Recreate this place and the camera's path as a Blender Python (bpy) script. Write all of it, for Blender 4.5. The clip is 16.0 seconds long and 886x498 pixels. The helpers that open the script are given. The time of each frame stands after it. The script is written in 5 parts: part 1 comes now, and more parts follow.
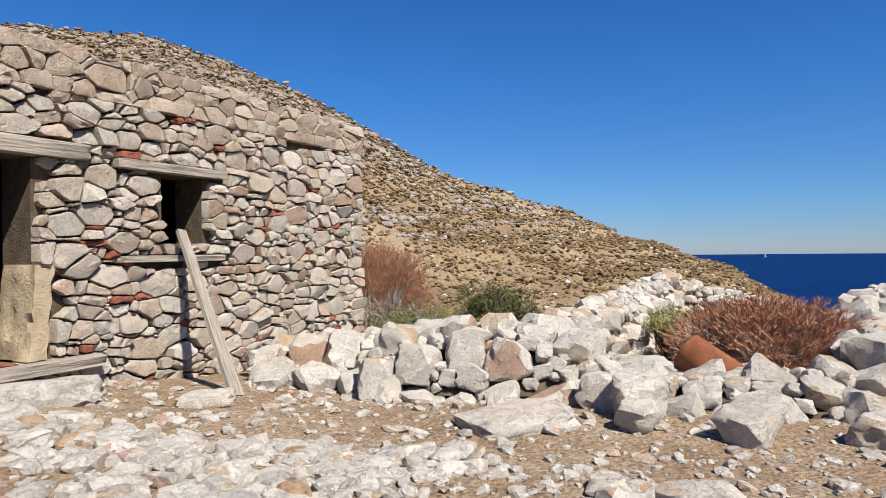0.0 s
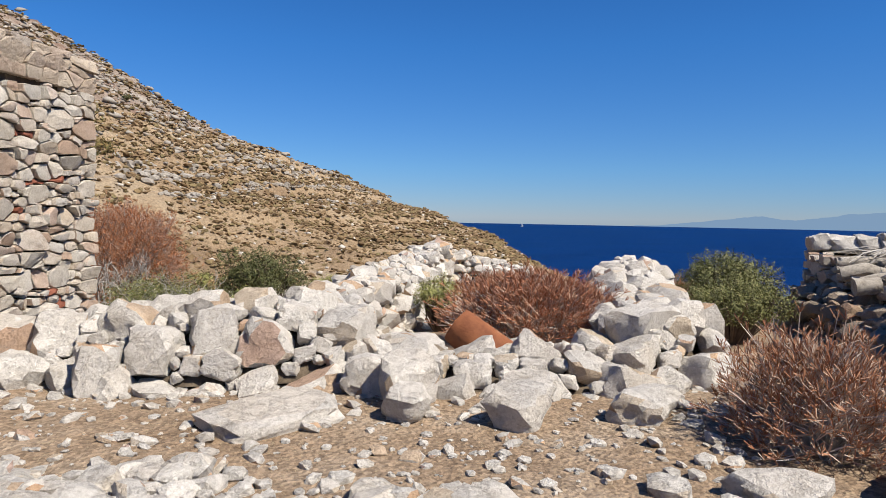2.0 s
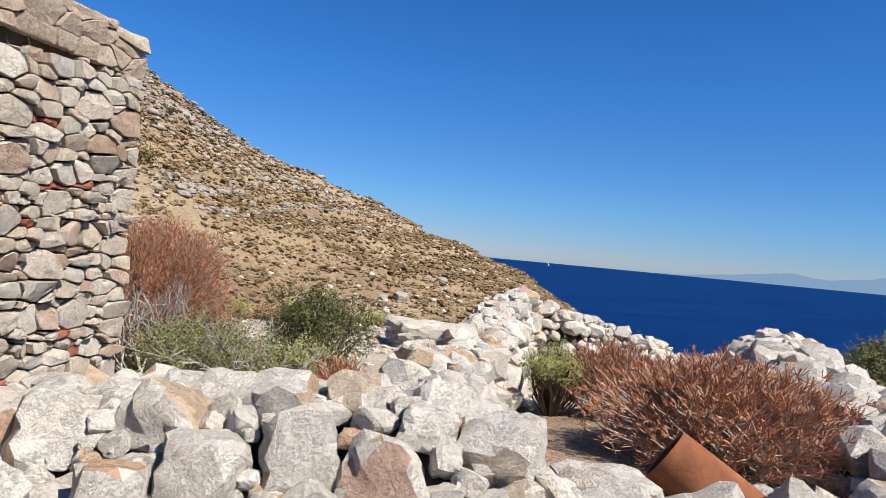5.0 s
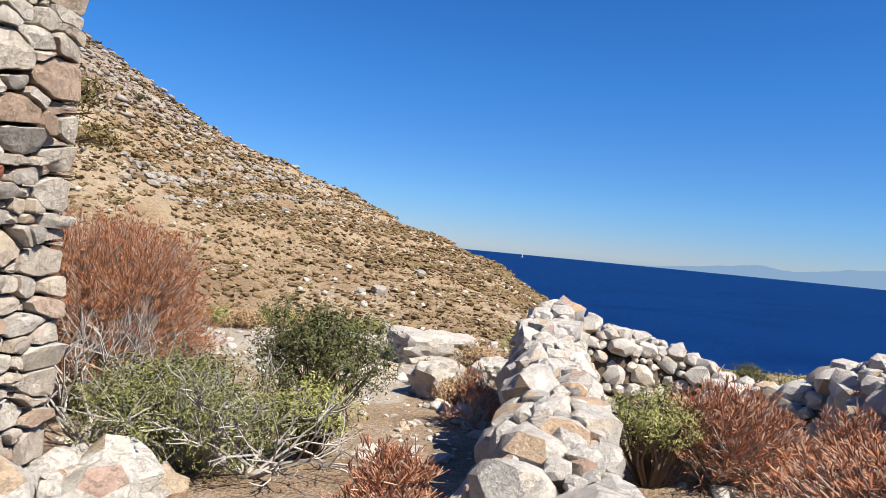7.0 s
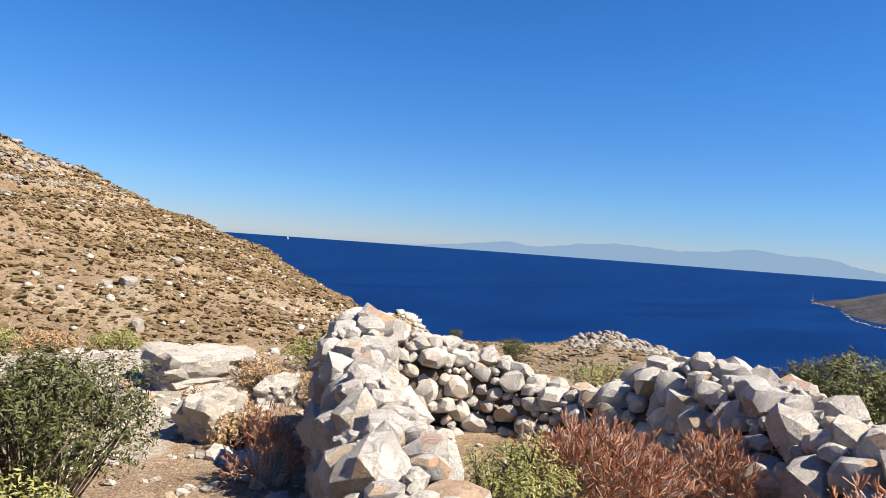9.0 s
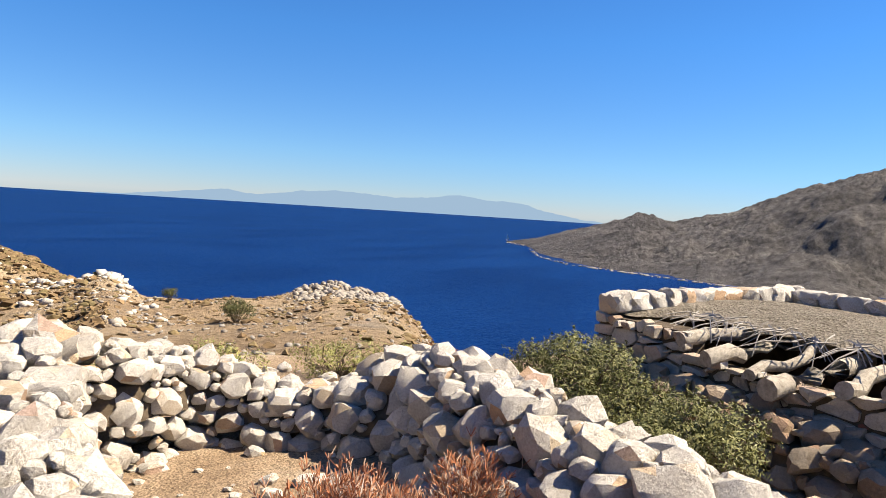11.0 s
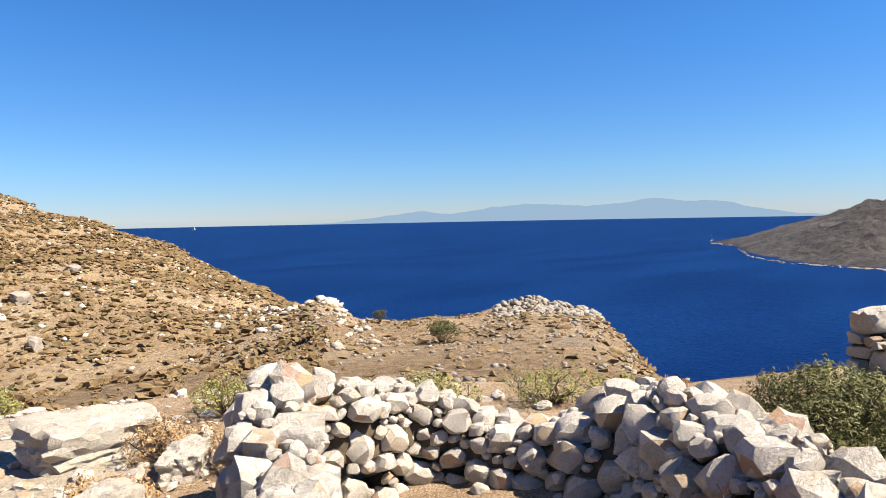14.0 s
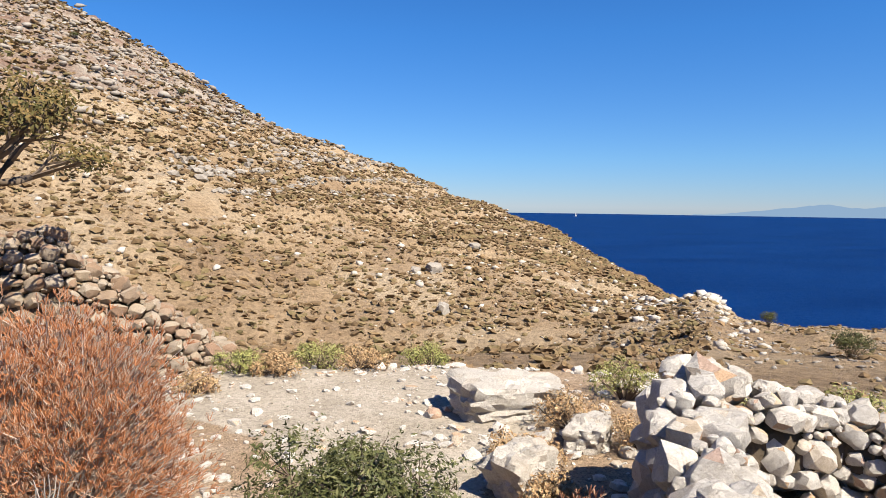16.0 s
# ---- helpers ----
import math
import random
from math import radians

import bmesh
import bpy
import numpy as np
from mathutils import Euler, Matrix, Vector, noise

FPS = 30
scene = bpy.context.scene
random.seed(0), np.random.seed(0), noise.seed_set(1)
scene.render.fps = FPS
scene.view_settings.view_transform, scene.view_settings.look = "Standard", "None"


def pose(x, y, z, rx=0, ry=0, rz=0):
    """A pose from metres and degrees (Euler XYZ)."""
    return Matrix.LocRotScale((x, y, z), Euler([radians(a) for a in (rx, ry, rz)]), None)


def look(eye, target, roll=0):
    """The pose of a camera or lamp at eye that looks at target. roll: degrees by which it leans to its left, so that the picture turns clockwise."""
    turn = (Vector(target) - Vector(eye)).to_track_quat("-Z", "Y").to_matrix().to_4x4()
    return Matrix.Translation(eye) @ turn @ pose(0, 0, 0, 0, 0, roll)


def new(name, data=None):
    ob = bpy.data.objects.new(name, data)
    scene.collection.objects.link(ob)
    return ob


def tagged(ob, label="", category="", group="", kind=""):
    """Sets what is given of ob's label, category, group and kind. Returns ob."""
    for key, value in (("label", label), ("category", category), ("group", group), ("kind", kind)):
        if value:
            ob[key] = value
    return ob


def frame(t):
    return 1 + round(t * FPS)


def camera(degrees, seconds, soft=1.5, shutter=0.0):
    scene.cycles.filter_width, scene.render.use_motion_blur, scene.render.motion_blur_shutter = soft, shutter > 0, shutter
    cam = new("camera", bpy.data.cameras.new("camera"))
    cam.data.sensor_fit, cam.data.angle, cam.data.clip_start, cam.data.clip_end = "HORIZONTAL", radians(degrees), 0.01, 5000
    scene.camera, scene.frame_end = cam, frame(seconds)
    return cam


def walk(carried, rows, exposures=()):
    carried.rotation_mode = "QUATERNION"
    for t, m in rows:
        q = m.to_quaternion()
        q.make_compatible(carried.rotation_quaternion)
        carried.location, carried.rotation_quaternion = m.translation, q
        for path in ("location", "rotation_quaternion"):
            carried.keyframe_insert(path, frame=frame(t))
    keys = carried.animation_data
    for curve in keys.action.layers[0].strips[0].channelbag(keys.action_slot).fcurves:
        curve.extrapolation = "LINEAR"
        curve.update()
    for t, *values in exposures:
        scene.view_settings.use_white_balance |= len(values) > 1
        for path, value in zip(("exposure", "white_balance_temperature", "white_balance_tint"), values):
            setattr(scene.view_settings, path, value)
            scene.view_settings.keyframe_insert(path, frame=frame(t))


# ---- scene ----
cam = camera(66.3, 16.0, 0.9)
PATH = [
    (0, (1.13, 0.362, 1.436), (1.124, 2.362, 1.443), -0.7),
    (0.5, (1.288, 0.56, 1.451), (1.462, 2.553, 1.449), 1.4),
    (1, (1.43, 0.724, 1.424), (2.019, 2.632, 1.324), 2.4),
    (1.5, (1.422, 0.845, 1.455), (2.156, 2.703, 1.356), 2.2),
    (2, (1.326, 1.086, 1.466), (1.964, 2.979, 1.37), 1.0),
    (2.5, (1.209, 1.473, 1.495), (1.821, 3.377, 1.487), 0.4),
    (3, (1.213, 1.789, 1.497), (1.778, 3.707, 1.497), 2.9),
    (3.5, (1.189, 2.164, 1.554), (1.766, 4.079, 1.557), 1.6),
    (4, (1.102, 2.638, 1.548), (1.638, 4.564, 1.552), 2.3),
    (4.5, (1.01, 3.097, 1.559), (1.548, 5.024, 1.56), 4.5),
    (7, (0.794, 5.891, 1.679), (1.431, 7.786, 1.655), 5.4),
    (7.5, (0.758, 6.442, 1.781), (1.598, 8.257, 1.748), 4.6),
    (8, (0.915, 6.817, 1.841), (1.921, 8.545, 1.779), 4.9),
    (8.5, (1.045, 7.194, 1.877), (2.071, 8.911, 1.848), 3.2),
    (9, (1.211, 7.679, 1.886), (2.448, 9.251, 1.864), 4.2),
    (9.5, (1.583, 8.067, 1.952), (3.121, 9.344, 1.908), 4.6),
    (10.2, (1.821, 8.298, 2.148), (3.463, 9.438, 2.074), 4.9),
    (12.5, (2.003, 8.688, 2.542), (3.922, 9.229, 2.375), 1.3),
    (13, (1.963, 8.701, 2.57), (3.873, 9.285, 2.468), 1.7),
    (13.5, (2.027, 8.705, 2.536), (3.761, 9.695, 2.437), 0.4),
    (14, (1.988, 8.768, 2.558), (3.41, 10.172, 2.46), -1.1),
    (14.5, (1.872, 8.811, 2.544), (2.977, 10.473, 2.413), -1.2),
    (15, (1.749, 8.873, 2.554), (2.642, 10.658, 2.421), -1.0),
    (15.5, (1.609, 8.898, 2.554), (2.348, 10.752, 2.424), -1.0),
    (16, (1.535, 8.924, 2.552), (2.027, 10.859, 2.424), 0.7),
]
walk(cam, [(t, look(eye, target, roll)) for t, eye, target, roll in PATH], [(0.0, 0.82, 6350.0, 10.0), (4.5, 0.90, 6250.0, 10.0), (7.0, 1.10, 6300.0, 10.0), (9.5, 1.25, 6700.0, 10.0), (12.5, 1.58, 7500.0, 10.0), (14.5, 1.30, 6800.0, 10.0), (16.0, 1.20, 6550.0, 10.0)])

# ---- light ----
SUN_AZ, SUN_EL = 145.0, 50.0
world = bpy.data.worlds.new("sky")
scene.world = world
world.use_nodes = True
wn = world.node_tree.nodes
wn.clear()
sky = wn.new("ShaderNodeTexSky")
sky.sky_type = "NISHITA"
sky.sun_disc = False
sky.sun_elevation, sky.sun_rotation = radians(SUN_EL), radians(SUN_AZ)
sky.altitude, sky.air_density, sky.dust_density, sky.ozone_density = 100.0, 0.8, 0.0, 5.0
wb, wo = wn.new("ShaderNodeBackground"), wn.new("ShaderNodeOutputWorld")
wb.inputs["Strength"].default_value = 0.058
# sea haze greys the sky towards the horizon, clear deep blue above
tint = wn.new("ShaderNodeMix")
tint.data_type, tint.blend_type = "RGBA", "MULTIPLY"
tint.inputs[0].default_value = 1.0
where, parts, air = wn.new("ShaderNodeTexCoord"), wn.new("ShaderNodeSeparateXYZ"), wn.new("ShaderNodeValToRGB")
while len(air.color_ramp.elements) < 4:
    air.color_ramp.elements.new(0.5)
for stop, (at_, rgb) in zip(air.color_ramp.elements, ((0.0, (0.53, 0.60, 0.80)), (0.07, (0.48, 0.72, 0.96)), (0.24, (0.34, 0.80, 1.20)), (0.5, (0.24, 0.74, 1.25)))):
    stop.position, stop.color = at_, (*rgb, 1)
world.node_tree.links.new(where.outputs["Generated"], parts.inputs[0])
world.node_tree.links.new(parts.outputs["Z"], air.inputs[0])
world.node_tree.links.new(air.outputs[0], tint.inputs[7])
world.node_tree.links.new(sky.outputs[0], tint.inputs[6])
world.node_tree.links.new(tint.outputs[2], wb.inputs[0])
world.node_tree.links.new(wb.outputs[0], wo.inputs[0])
sun_dir = Vector((math.sin(radians(SUN_AZ)) * math.cos(radians(SUN_EL)), math.cos(radians(SUN_AZ)) * math.cos(radians(SUN_EL)), math.sin(radians(SUN_EL))))
sun = new("sun", bpy.data.lights.new("sun", "SUN"))
sun.data.energy, sun.data.angle, sun.data.color = 5.0, radians(0.5), (1.0, 0.915, 0.775)
sun.matrix_world = look(sun_dir * 100, (0, 0, 0))

# ---- materials ----


TONE = 0.62


class Nodes:
    """A small wrapper to write node materials in few lines."""

    def __init__(self, name, rough=0.9):
        self.m = bpy.data.materials.new(name)
        self.m.use_nodes = True
        self.t = self.m.node_tree
        self.b = self.t.nodes["Principled BSDF"]
        self.b.inputs["Roughness"].default_value = rough
        self.b.inputs["Specular IOR Level"].default_value = 0.25
        self.geo = self.t.nodes.new("ShaderNodeNewGeometry")
        self.co = self.t.nodes.new("ShaderNodeTexCoord")
        self.info = self.t.nodes.new("ShaderNodeObjectInfo")

    def link(self, a, b):
        self.t.links.new(a, b)

    def noise(self, scale, detail=6.0, rough=0.6, where=None, stretch=None):
        n = self.t.nodes.new("ShaderNodeTexNoise")
        n.inputs["Scale"].default_value, n.inputs["Detail"].default_value, n.inputs["Roughness"].default_value = scale, detail, rough
        src = where or self.geo.outputs["Position"]
        if stretch:
            mp = self.t.nodes.new("ShaderNodeMapping")
            mp.inputs["Scale"].default_value = stretch
            self.link(src, mp.inputs[0])
            src = mp.outputs[0]
        self.link(src, n.inputs["Vector"])
        return n.outputs["Fac"]

    def voronoi(self, scale, feature="F1", out="Distance"):
        n = self.t.nodes.new("ShaderNodeTexVoronoi")
        n.feature = feature
        n.inputs["Scale"].default_value = scale
        self.link(self.geo.outputs["Position"], n.inputs["Vector"])
        return n.outputs[out]

    def ramp(self, fac, stops):
        n = self.t.nodes.new("ShaderNodeValToRGB")
        while len(n.color_ramp.elements) < len(stops):
            n.color_ramp.elements.new(0.5)
        for e, (p, c) in zip(n.color_ramp.elements, stops):
            e.position = p
            e.color = (*c, 1) if len(c) == 3 else c
        self.link(fac, n.inputs[0])
        return n.outputs[0]

    def mix(self, fac, a, b, blend="MIX"):
        n = self.t.nodes.new("ShaderNodeMix")
        n.data_type, n.blend_type = "RGBA", blend
        for sock, v in ((n.inputs[0], fac), (n.inputs[6], a), (n.inputs[7], b)):
            if hasattr(v, "links"):
                self.link(v, sock)
            elif isinstance(v, (int, float)):
                sock.default_value = v
            else:
                sock.default_value = (*v, 1)
        return n.outputs[2]

    def random(self):
        n = self.t.nodes.new("ShaderNodeMath")
        n.operation = "ADD"
        f = self.t.nodes.new("ShaderNodeMath")
        f.operation = "FRACT"
        self.link(self.info.outputs["Random"], n.inputs[0])
        self.link(self.geo.outputs["Random Per Island"], n.inputs[1])
        self.link(n.outputs[0], f.inputs[0])
        return f.outputs[0]

    def color(self, c):
        """Base colour, toned down to dry weathered surfaces."""
        if hasattr(c, "links"):
            self.link(self.mix(1.0, c, (TONE, TONE, TONE), "MULTIPLY"), self.b.inputs["Base Color"])
        else:
            self.b.inputs["Base Color"].default_value = (*c, 1)
        return self

    def bump(self, height, strength=0.5, distance=0.02):
        n = self.t.nodes.new("ShaderNodeBump")
        n.inputs["Strength"].default_value, n.inputs["Distance"].default_value = strength, distance
        self.link(height, n.inputs["Height"])
        self.link(n.outputs[0], self.b.inputs["Normal"])
        return self


def stone_material(name, tints):
    """Weathered limestone: a tint for each stone, stains, lichen and grain."""
    n = Nodes(name, 0.92)
    base = n.ramp(n.random(), tints)
    stain = n.ramp(n.noise(2.6, 5), [(0.30, (0.66, 0.60, 0.52)), (0.42, (0.90, 0.87, 0.83)), (0.54, (1, 1, 1))])
    c = n.mix(0.5, base, stain, "MULTIPLY")
    lichen = n.ramp(n.noise(13, 4, 0.7), [(0.60, (0, 0, 0)), (0.72, (1, 1, 1))])
    c = n.mix(n.mix(0.45, (0, 0, 0), lichen), c, (0.36, 0.34, 0.31))
    rust = n.ramp(n.noise(5.5, 4, 0.6), [(0.66, (0, 0, 0)), (0.80, (0.35, 0.35, 0.35))])
    c = n.mix(rust, c, (0.50, 0.33, 0.20))
    speck = n.ramp(n.noise(38, 6, 0.75), [(0.32, (0.66, 0.63, 0.6)), (0.6, (1.04, 1.04, 1.04))])
    c = n.mix(0.7, c, speck, "MULTIPLY")
    vein = n.ramp(n.noise(4.5, 10, 0.78), [(0.482, (1, 1, 1)), (0.5, (0.42, 0.38, 0.34)), (0.518, (1, 1, 1))])
    c = n.mix(0.06, c, vein, "MULTIPLY")
    h = n.mix(0.40, n.mix(0.15, n.noise(9, 8, 0.72), vein), n.noise(46, 5, 0.7))
    return n.color(c).bump(h, 1.0, 0.055).m


WHITE_STONE = stone_material("pale_limestone", [(0.0, (0.84, 0.78, 0.71)), (0.3, (0.95, 0.90, 0.83)), (0.62, (0.74, 0.70, 0.65)), (0.84, (0.92, 0.86, 0.78)), (0.92, (0.76, 0.63, 0.48)), (0.97, (0.74, 0.50, 0.32)), (1.0, (0.70, 0.52, 0.44))])
WALL_STONE = stone_material("house_limestone", [(0.0, (0.80, 0.72, 0.61)), (0.22, (0.92, 0.86, 0.77)), (0.42, (0.74, 0.62, 0.49)), (0.55, (0.86, 0.76, 0.64)), (0.72, (0.78, 0.74, 0.68)), (0.88, (0.80, 0.62, 0.50)), (1.0, (0.60, 0.44, 0.33))])
PINK_STONE = stone_material("mortared_pinkish_limestone", [(0.0, (0.72, 0.60, 0.48)), (0.4, (0.80, 0.70, 0.58)), (0.7, (0.70, 0.54, 0.42)), (1.0, (0.76, 0.68, 0.60))])
BROWN_STONE = stone_material("brown_limestone", [(0.0, (0.50, 0.40, 0.29)), (0.4, (0.60, 0.52, 0.42)), (0.7, (0.44, 0.31, 0.21)), (1.0, (0.50, 0.33, 0.23))])
PALE_ROCK = stone_material("pale_hill_rock", [(0.0, (0.68, 0.63, 0.56)), (0.5, (0.82, 0.77, 0.70)), (1.0, (0.62, 0.56, 0.49))])
ROCK = stone_material("hill_rock", [(0.0, (0.42, 0.38, 0.33)), (0.5, (0.53, 0.49, 0.44)), (1.0, (0.36, 0.31, 0.26))])


def red_tile():
    n = Nodes("red_tile_shard", 0.9)
    return n.color(n.ramp(n.noise(14, 5), [(0.3, (0.24, 0.075, 0.045)), (0.7, (0.42, 0.16, 0.10))])).bump(n.noise(40), 0.4, 0.01).m


def mortar():
    n = Nodes("shaded_earth_mortar", 0.95)
    # Earth colour deepened to paint shade into the joints and door reveal
    c = n.ramp(n.noise(7, 6), [(0.3, (0.10, 0.072, 0.048)), (0.7, (0.20, 0.155, 0.108))])
    return n.color(c).bump(n.noise(28, 7, 0.7), 0.9, 0.03).m


def rubble_earth():
    n = Nodes("shade_dark_rubble_earth", 0.96)
    # Soil colour darkened so that gaps between the stones hold painted shade
    c = n.ramp(n.noise(9, 6), [(0.3, (0.12, 0.09, 0.06)), (0.7, (0.24, 0.185, 0.13))])
    return n.color(c).bump(n.noise(24, 7, 0.7), 1.0, 0.04).m


def plaster():
    n = Nodes("tan_lime_plaster", 0.95)
    c = n.ramp(n.noise(5, 7), [(0.3, (0.56, 0.44, 0.29)), (0.7, (0.74, 0.61, 0.43))])
    return n.color(c).bump(n.noise(26, 7, 0.7), 0.8, 0.03).m


def ground_material():
    """Trodden soil near the ruins, pale gravel on the path, ochre scree on the hill and bare rock high up."""
    n = Nodes("stony_ground", 0.96)

    def share(name):
        q = n.t.nodes.new("ShaderNodeAttribute")
        q.attribute_name = name
        return q.outputs["Fac"]

    def blend(name, scale):
        k = n.t.nodes.new("ShaderNodeMath")
        k.operation = "MULTIPLY_ADD"
        n.link(n.noise(scale, 6, 0.7), k.inputs[0])
        k.inputs[1].default_value = 0.9
        n.link(share(name), k.inputs[2])
        return n.ramp(k.outputs[0], [(0.82, (0, 0, 0)), (1.05, (1, 1, 1))])

    c = n.ramp(n.noise(1.1, 6, 0.6), [(0.3, (0.30, 0.205, 0.13)), (0.5, (0.40, 0.29, 0.195)), (0.72, (0.50, 0.40, 0.30))])
    grit = n.ramp(n.voronoi(34, "F1", "Color"), [(0.15, (0.45, 0.42, 0.40)), (0.6, (1, 1, 1)), (0.9, (1.35, 1.32, 1.28))])
    c = n.mix(0.75, c, grit, "MULTIPLY")
    straw = n.ramp(n.noise(60, 3, 0.6, None, (1, 0.25, 1)), [(0.58, (0, 0, 0)), (0.68, (0.8, 0.8, 0.8))])
    c = n.mix(straw, c, (0.50, 0.39, 0.25))
    p = n.ramp(n.noise(1.4, 6), [(0.3, (0.43, 0.37, 0.29)), (0.7, (0.60, 0.53, 0.44))])
    p = n.mix(0.75, p, n.ramp(n.voronoi(20, "F1", "Color"), [(0.1, (0.55, 0.53, 0.5)), (0.6, (1, 1, 1))]), "MULTIPLY")
    c = n.mix(blend("path", 1.6), c, p)
    g = n.ramp(n.noise(0.055, 8, 0.6), [(0.32, (0.42, 0.295, 0.185)), (0.5, (0.56, 0.415, 0.265)), (0.68, (0.70, 0.57, 0.41))])
    rock = n.ramp(n.noise(0.16, 9, 0.72, None, (1, 1, 2.5)), [(0.57, (0, 0, 0)), (0.66, (1, 1, 1))])
    g = n.mix(n.mix(0.7, (0, 0, 0), rock), g, (0.47, 0.41, 0.35))
    g = n.mix(0.9, g, n.ramp(n.noise(1.6, 6, 0.75), [(0.35, (0.5, 0.47, 0.43)), (0.6, (1.08, 1.05, 1.0))]), "MULTIPLY")
    c = n.mix(blend("hill", 0.5), c, g)
    h = n.ramp(n.noise(0.10, 9, 0.7), [(0.35, (0.36, 0.23, 0.17)), (0.5, (0.47, 0.37, 0.30)), (0.68, (0.66, 0.60, 0.52))])
    h = n.mix(0.9, h, n.ramp(n.noise(0.9, 7, 0.8), [(0.35, (0.5, 0.48, 0.45)), (0.62, (1.08, 1.06, 1.04))]), "MULTIPLY")
    c = n.mix(blend("bare", 0.08), c, h)
    near = n.mix(0.5, n.noise(20, 8, 0.75), n.voronoi(30))
    b1 = n.t.nodes.new("ShaderNodeBump")
    b1.inputs["Strength"].default_value, b1.inputs["Distance"].default_value = 0.9, 0.035
    n.link(near, b1.inputs["Height"])
    b2 = n.t.nodes.new("ShaderNodeBump")
    b2.inputs["Distance"].default_value = 0.8
    n.link(n.noise(0.8, 9, 0.75), b2.inputs["Height"])
    n.link(share("hill"), b2.inputs["Strength"])
    n.link(b1.outputs[0], b2.inputs["Normal"])
    n.link(b2.outputs[0], n.b.inputs["Normal"])
    return n.color(c).m


def roof_gravel():
    n = Nodes("grey_roof_gravel", 0.95)
    c = n.ramp(n.noise(2.4, 6), [(0.3, (0.36, 0.31, 0.25)), (0.7, (0.54, 0.48, 0.40))])
    grit = n.ramp(n.voronoi(20, "F1", "Color"), [(0.1, (0.5, 0.48, 0.45)), (0.6, (1.1, 1.1, 1.1))])
    return n.color(n.mix(0.8, c, grit, "MULTIPLY")).bump(n.mix(0.5, n.noise(16, 8), n.voronoi(20)), 1.0, 0.06).m


def far_slope():
    """The slope across the bay: grey-brown scree, dark scrub and pale bluffs, with distance haze painted in as a blue
    tint.
    """
    n = Nodes("hazed_grey_brown_mountainside", 0.97)
    c = n.ramp(n.noise(0.012, 9, 0.68), [(0.35, (0.115, 0.109, 0.118)), (0.55, (0.19, 0.178, 0.188)), (0.72, (0.32, 0.30, 0.30))])
    fine = n.ramp(n.noise(0.14, 7, 0.8), [(0.36, (0.40, 0.40, 0.38)), (0.62, (1.12, 1.1, 1.06))])
    return n.color(n.mix(0.95, c, fine, "MULTIPLY")).bump(n.noise(0.06, 9, 0.8), 1.0, 14.0).m


def sea_water():
    n = Nodes("deep_blue_sea", 0.45)
    c = n.ramp(n.noise(0.006, 4, 0.5, None, (1, 3, 1)), [(0.35, (0.0016, 0.022, 0.115)), (0.65, (0.003, 0.033, 0.155))])
    ripple = n.ramp(n.noise(0.22, 5, 0.7, None, (1, 2.2, 1)), [(0.35, (0.72, 0.74, 0.8)), (0.66, (1.25, 1.22, 1.15))])
    n.b.inputs["Specular IOR Level"].default_value = 0.01
    h = n.mix(0.5, n.noise(0.11, 5, 0.6), n.noise(0.55, 4, 0.6))
    return n.color(n.mix(0.8, c, ripple, "MULTIPLY")).bump(h, 0.8, 1.6).m


def old_wood(name, stretch):
    n = Nodes(name, 0.85)
    grain = n.noise(5, 6, 0.65, n.co.outputs["Object"], stretch)
    c = n.ramp(grain, [(0.3, (0.27, 0.23, 0.19)), (0.55, (0.50, 0.45, 0.38)), (0.75, (0.62, 0.56, 0.48))])
    return n.color(c).bump(grain, 0.9, 0.02).m


def clay():
    n = Nodes("terracotta", 0.8)
    c = n.ramp(n.noise(6, 6, 0.6), [(0.3, (0.19, 0.062, 0.026)), (0.6, (0.31, 0.115, 0.048)), (0.8, (0.42, 0.21, 0.12))])
    return n.color(c).bump(n.noise(40, 5), 0.4, 0.008).m


def plain(name, stops, rough=0.8, scale=9.0, spec=0.2):
    n = Nodes(name, rough)
    n.b.inputs["Specular IOR Level"].default_value = spec
    c = n.ramp(n.random(), stops)
    v = n.ramp(n.noise(scale, 4), [(0.3, (0.7, 0.7, 0.7)), (0.65, (1.1, 1.1, 1.1))])
    return n.color(n.mix(0.8, c, v, "MULTIPLY")).m


RUBBLE_EARTH = rubble_earth()
TILE, MORTAR, PLASTER, GROUND, ROOFG, FAR, SEA, WOOD, WOOD_X, WOOD_R, CLAY = red_tile(), mortar(), plaster(), ground_material(), roof_gravel(), far_slope(), sea_water(), old_wood("weathered_plank", (14, 14, 0.7)), old_wood("weathered_lintel", (0.6, 9, 9)), old_wood("weathered_log", (3, 3, 3)), clay()
# Shade of the house's inside, painted as near-black earth
INSIDE_SHADE = plain("painted_shade_earth_wall", [(0, (0.07, 0.058, 0.045)), (1, (0.10, 0.082, 0.064))])
RED_STEM = plain("rust_red_spurge_stems", [(0, (0.46, 0.17, 0.085)), (0.4, (0.62, 0.26, 0.13)), (0.7, (0.66, 0.37, 0.23)), (1, (0.74, 0.54, 0.40))])
DUSTY_STEM = plain("dusty_grey_red_spurge_stems", [(0, (0.42, 0.17, 0.085)), (0.5, (0.58, 0.29, 0.16)), (0.8, (0.62, 0.45, 0.33)), (1, (0.74, 0.64, 0.54))])
ORANGE_STEM = plain("orange_brown_spurge_stems", [(0, (0.56, 0.20, 0.08)), (0.5, (0.70, 0.31, 0.14)), (0.8, (0.68, 0.42, 0.28)), (1, (0.74, 0.58, 0.46))])
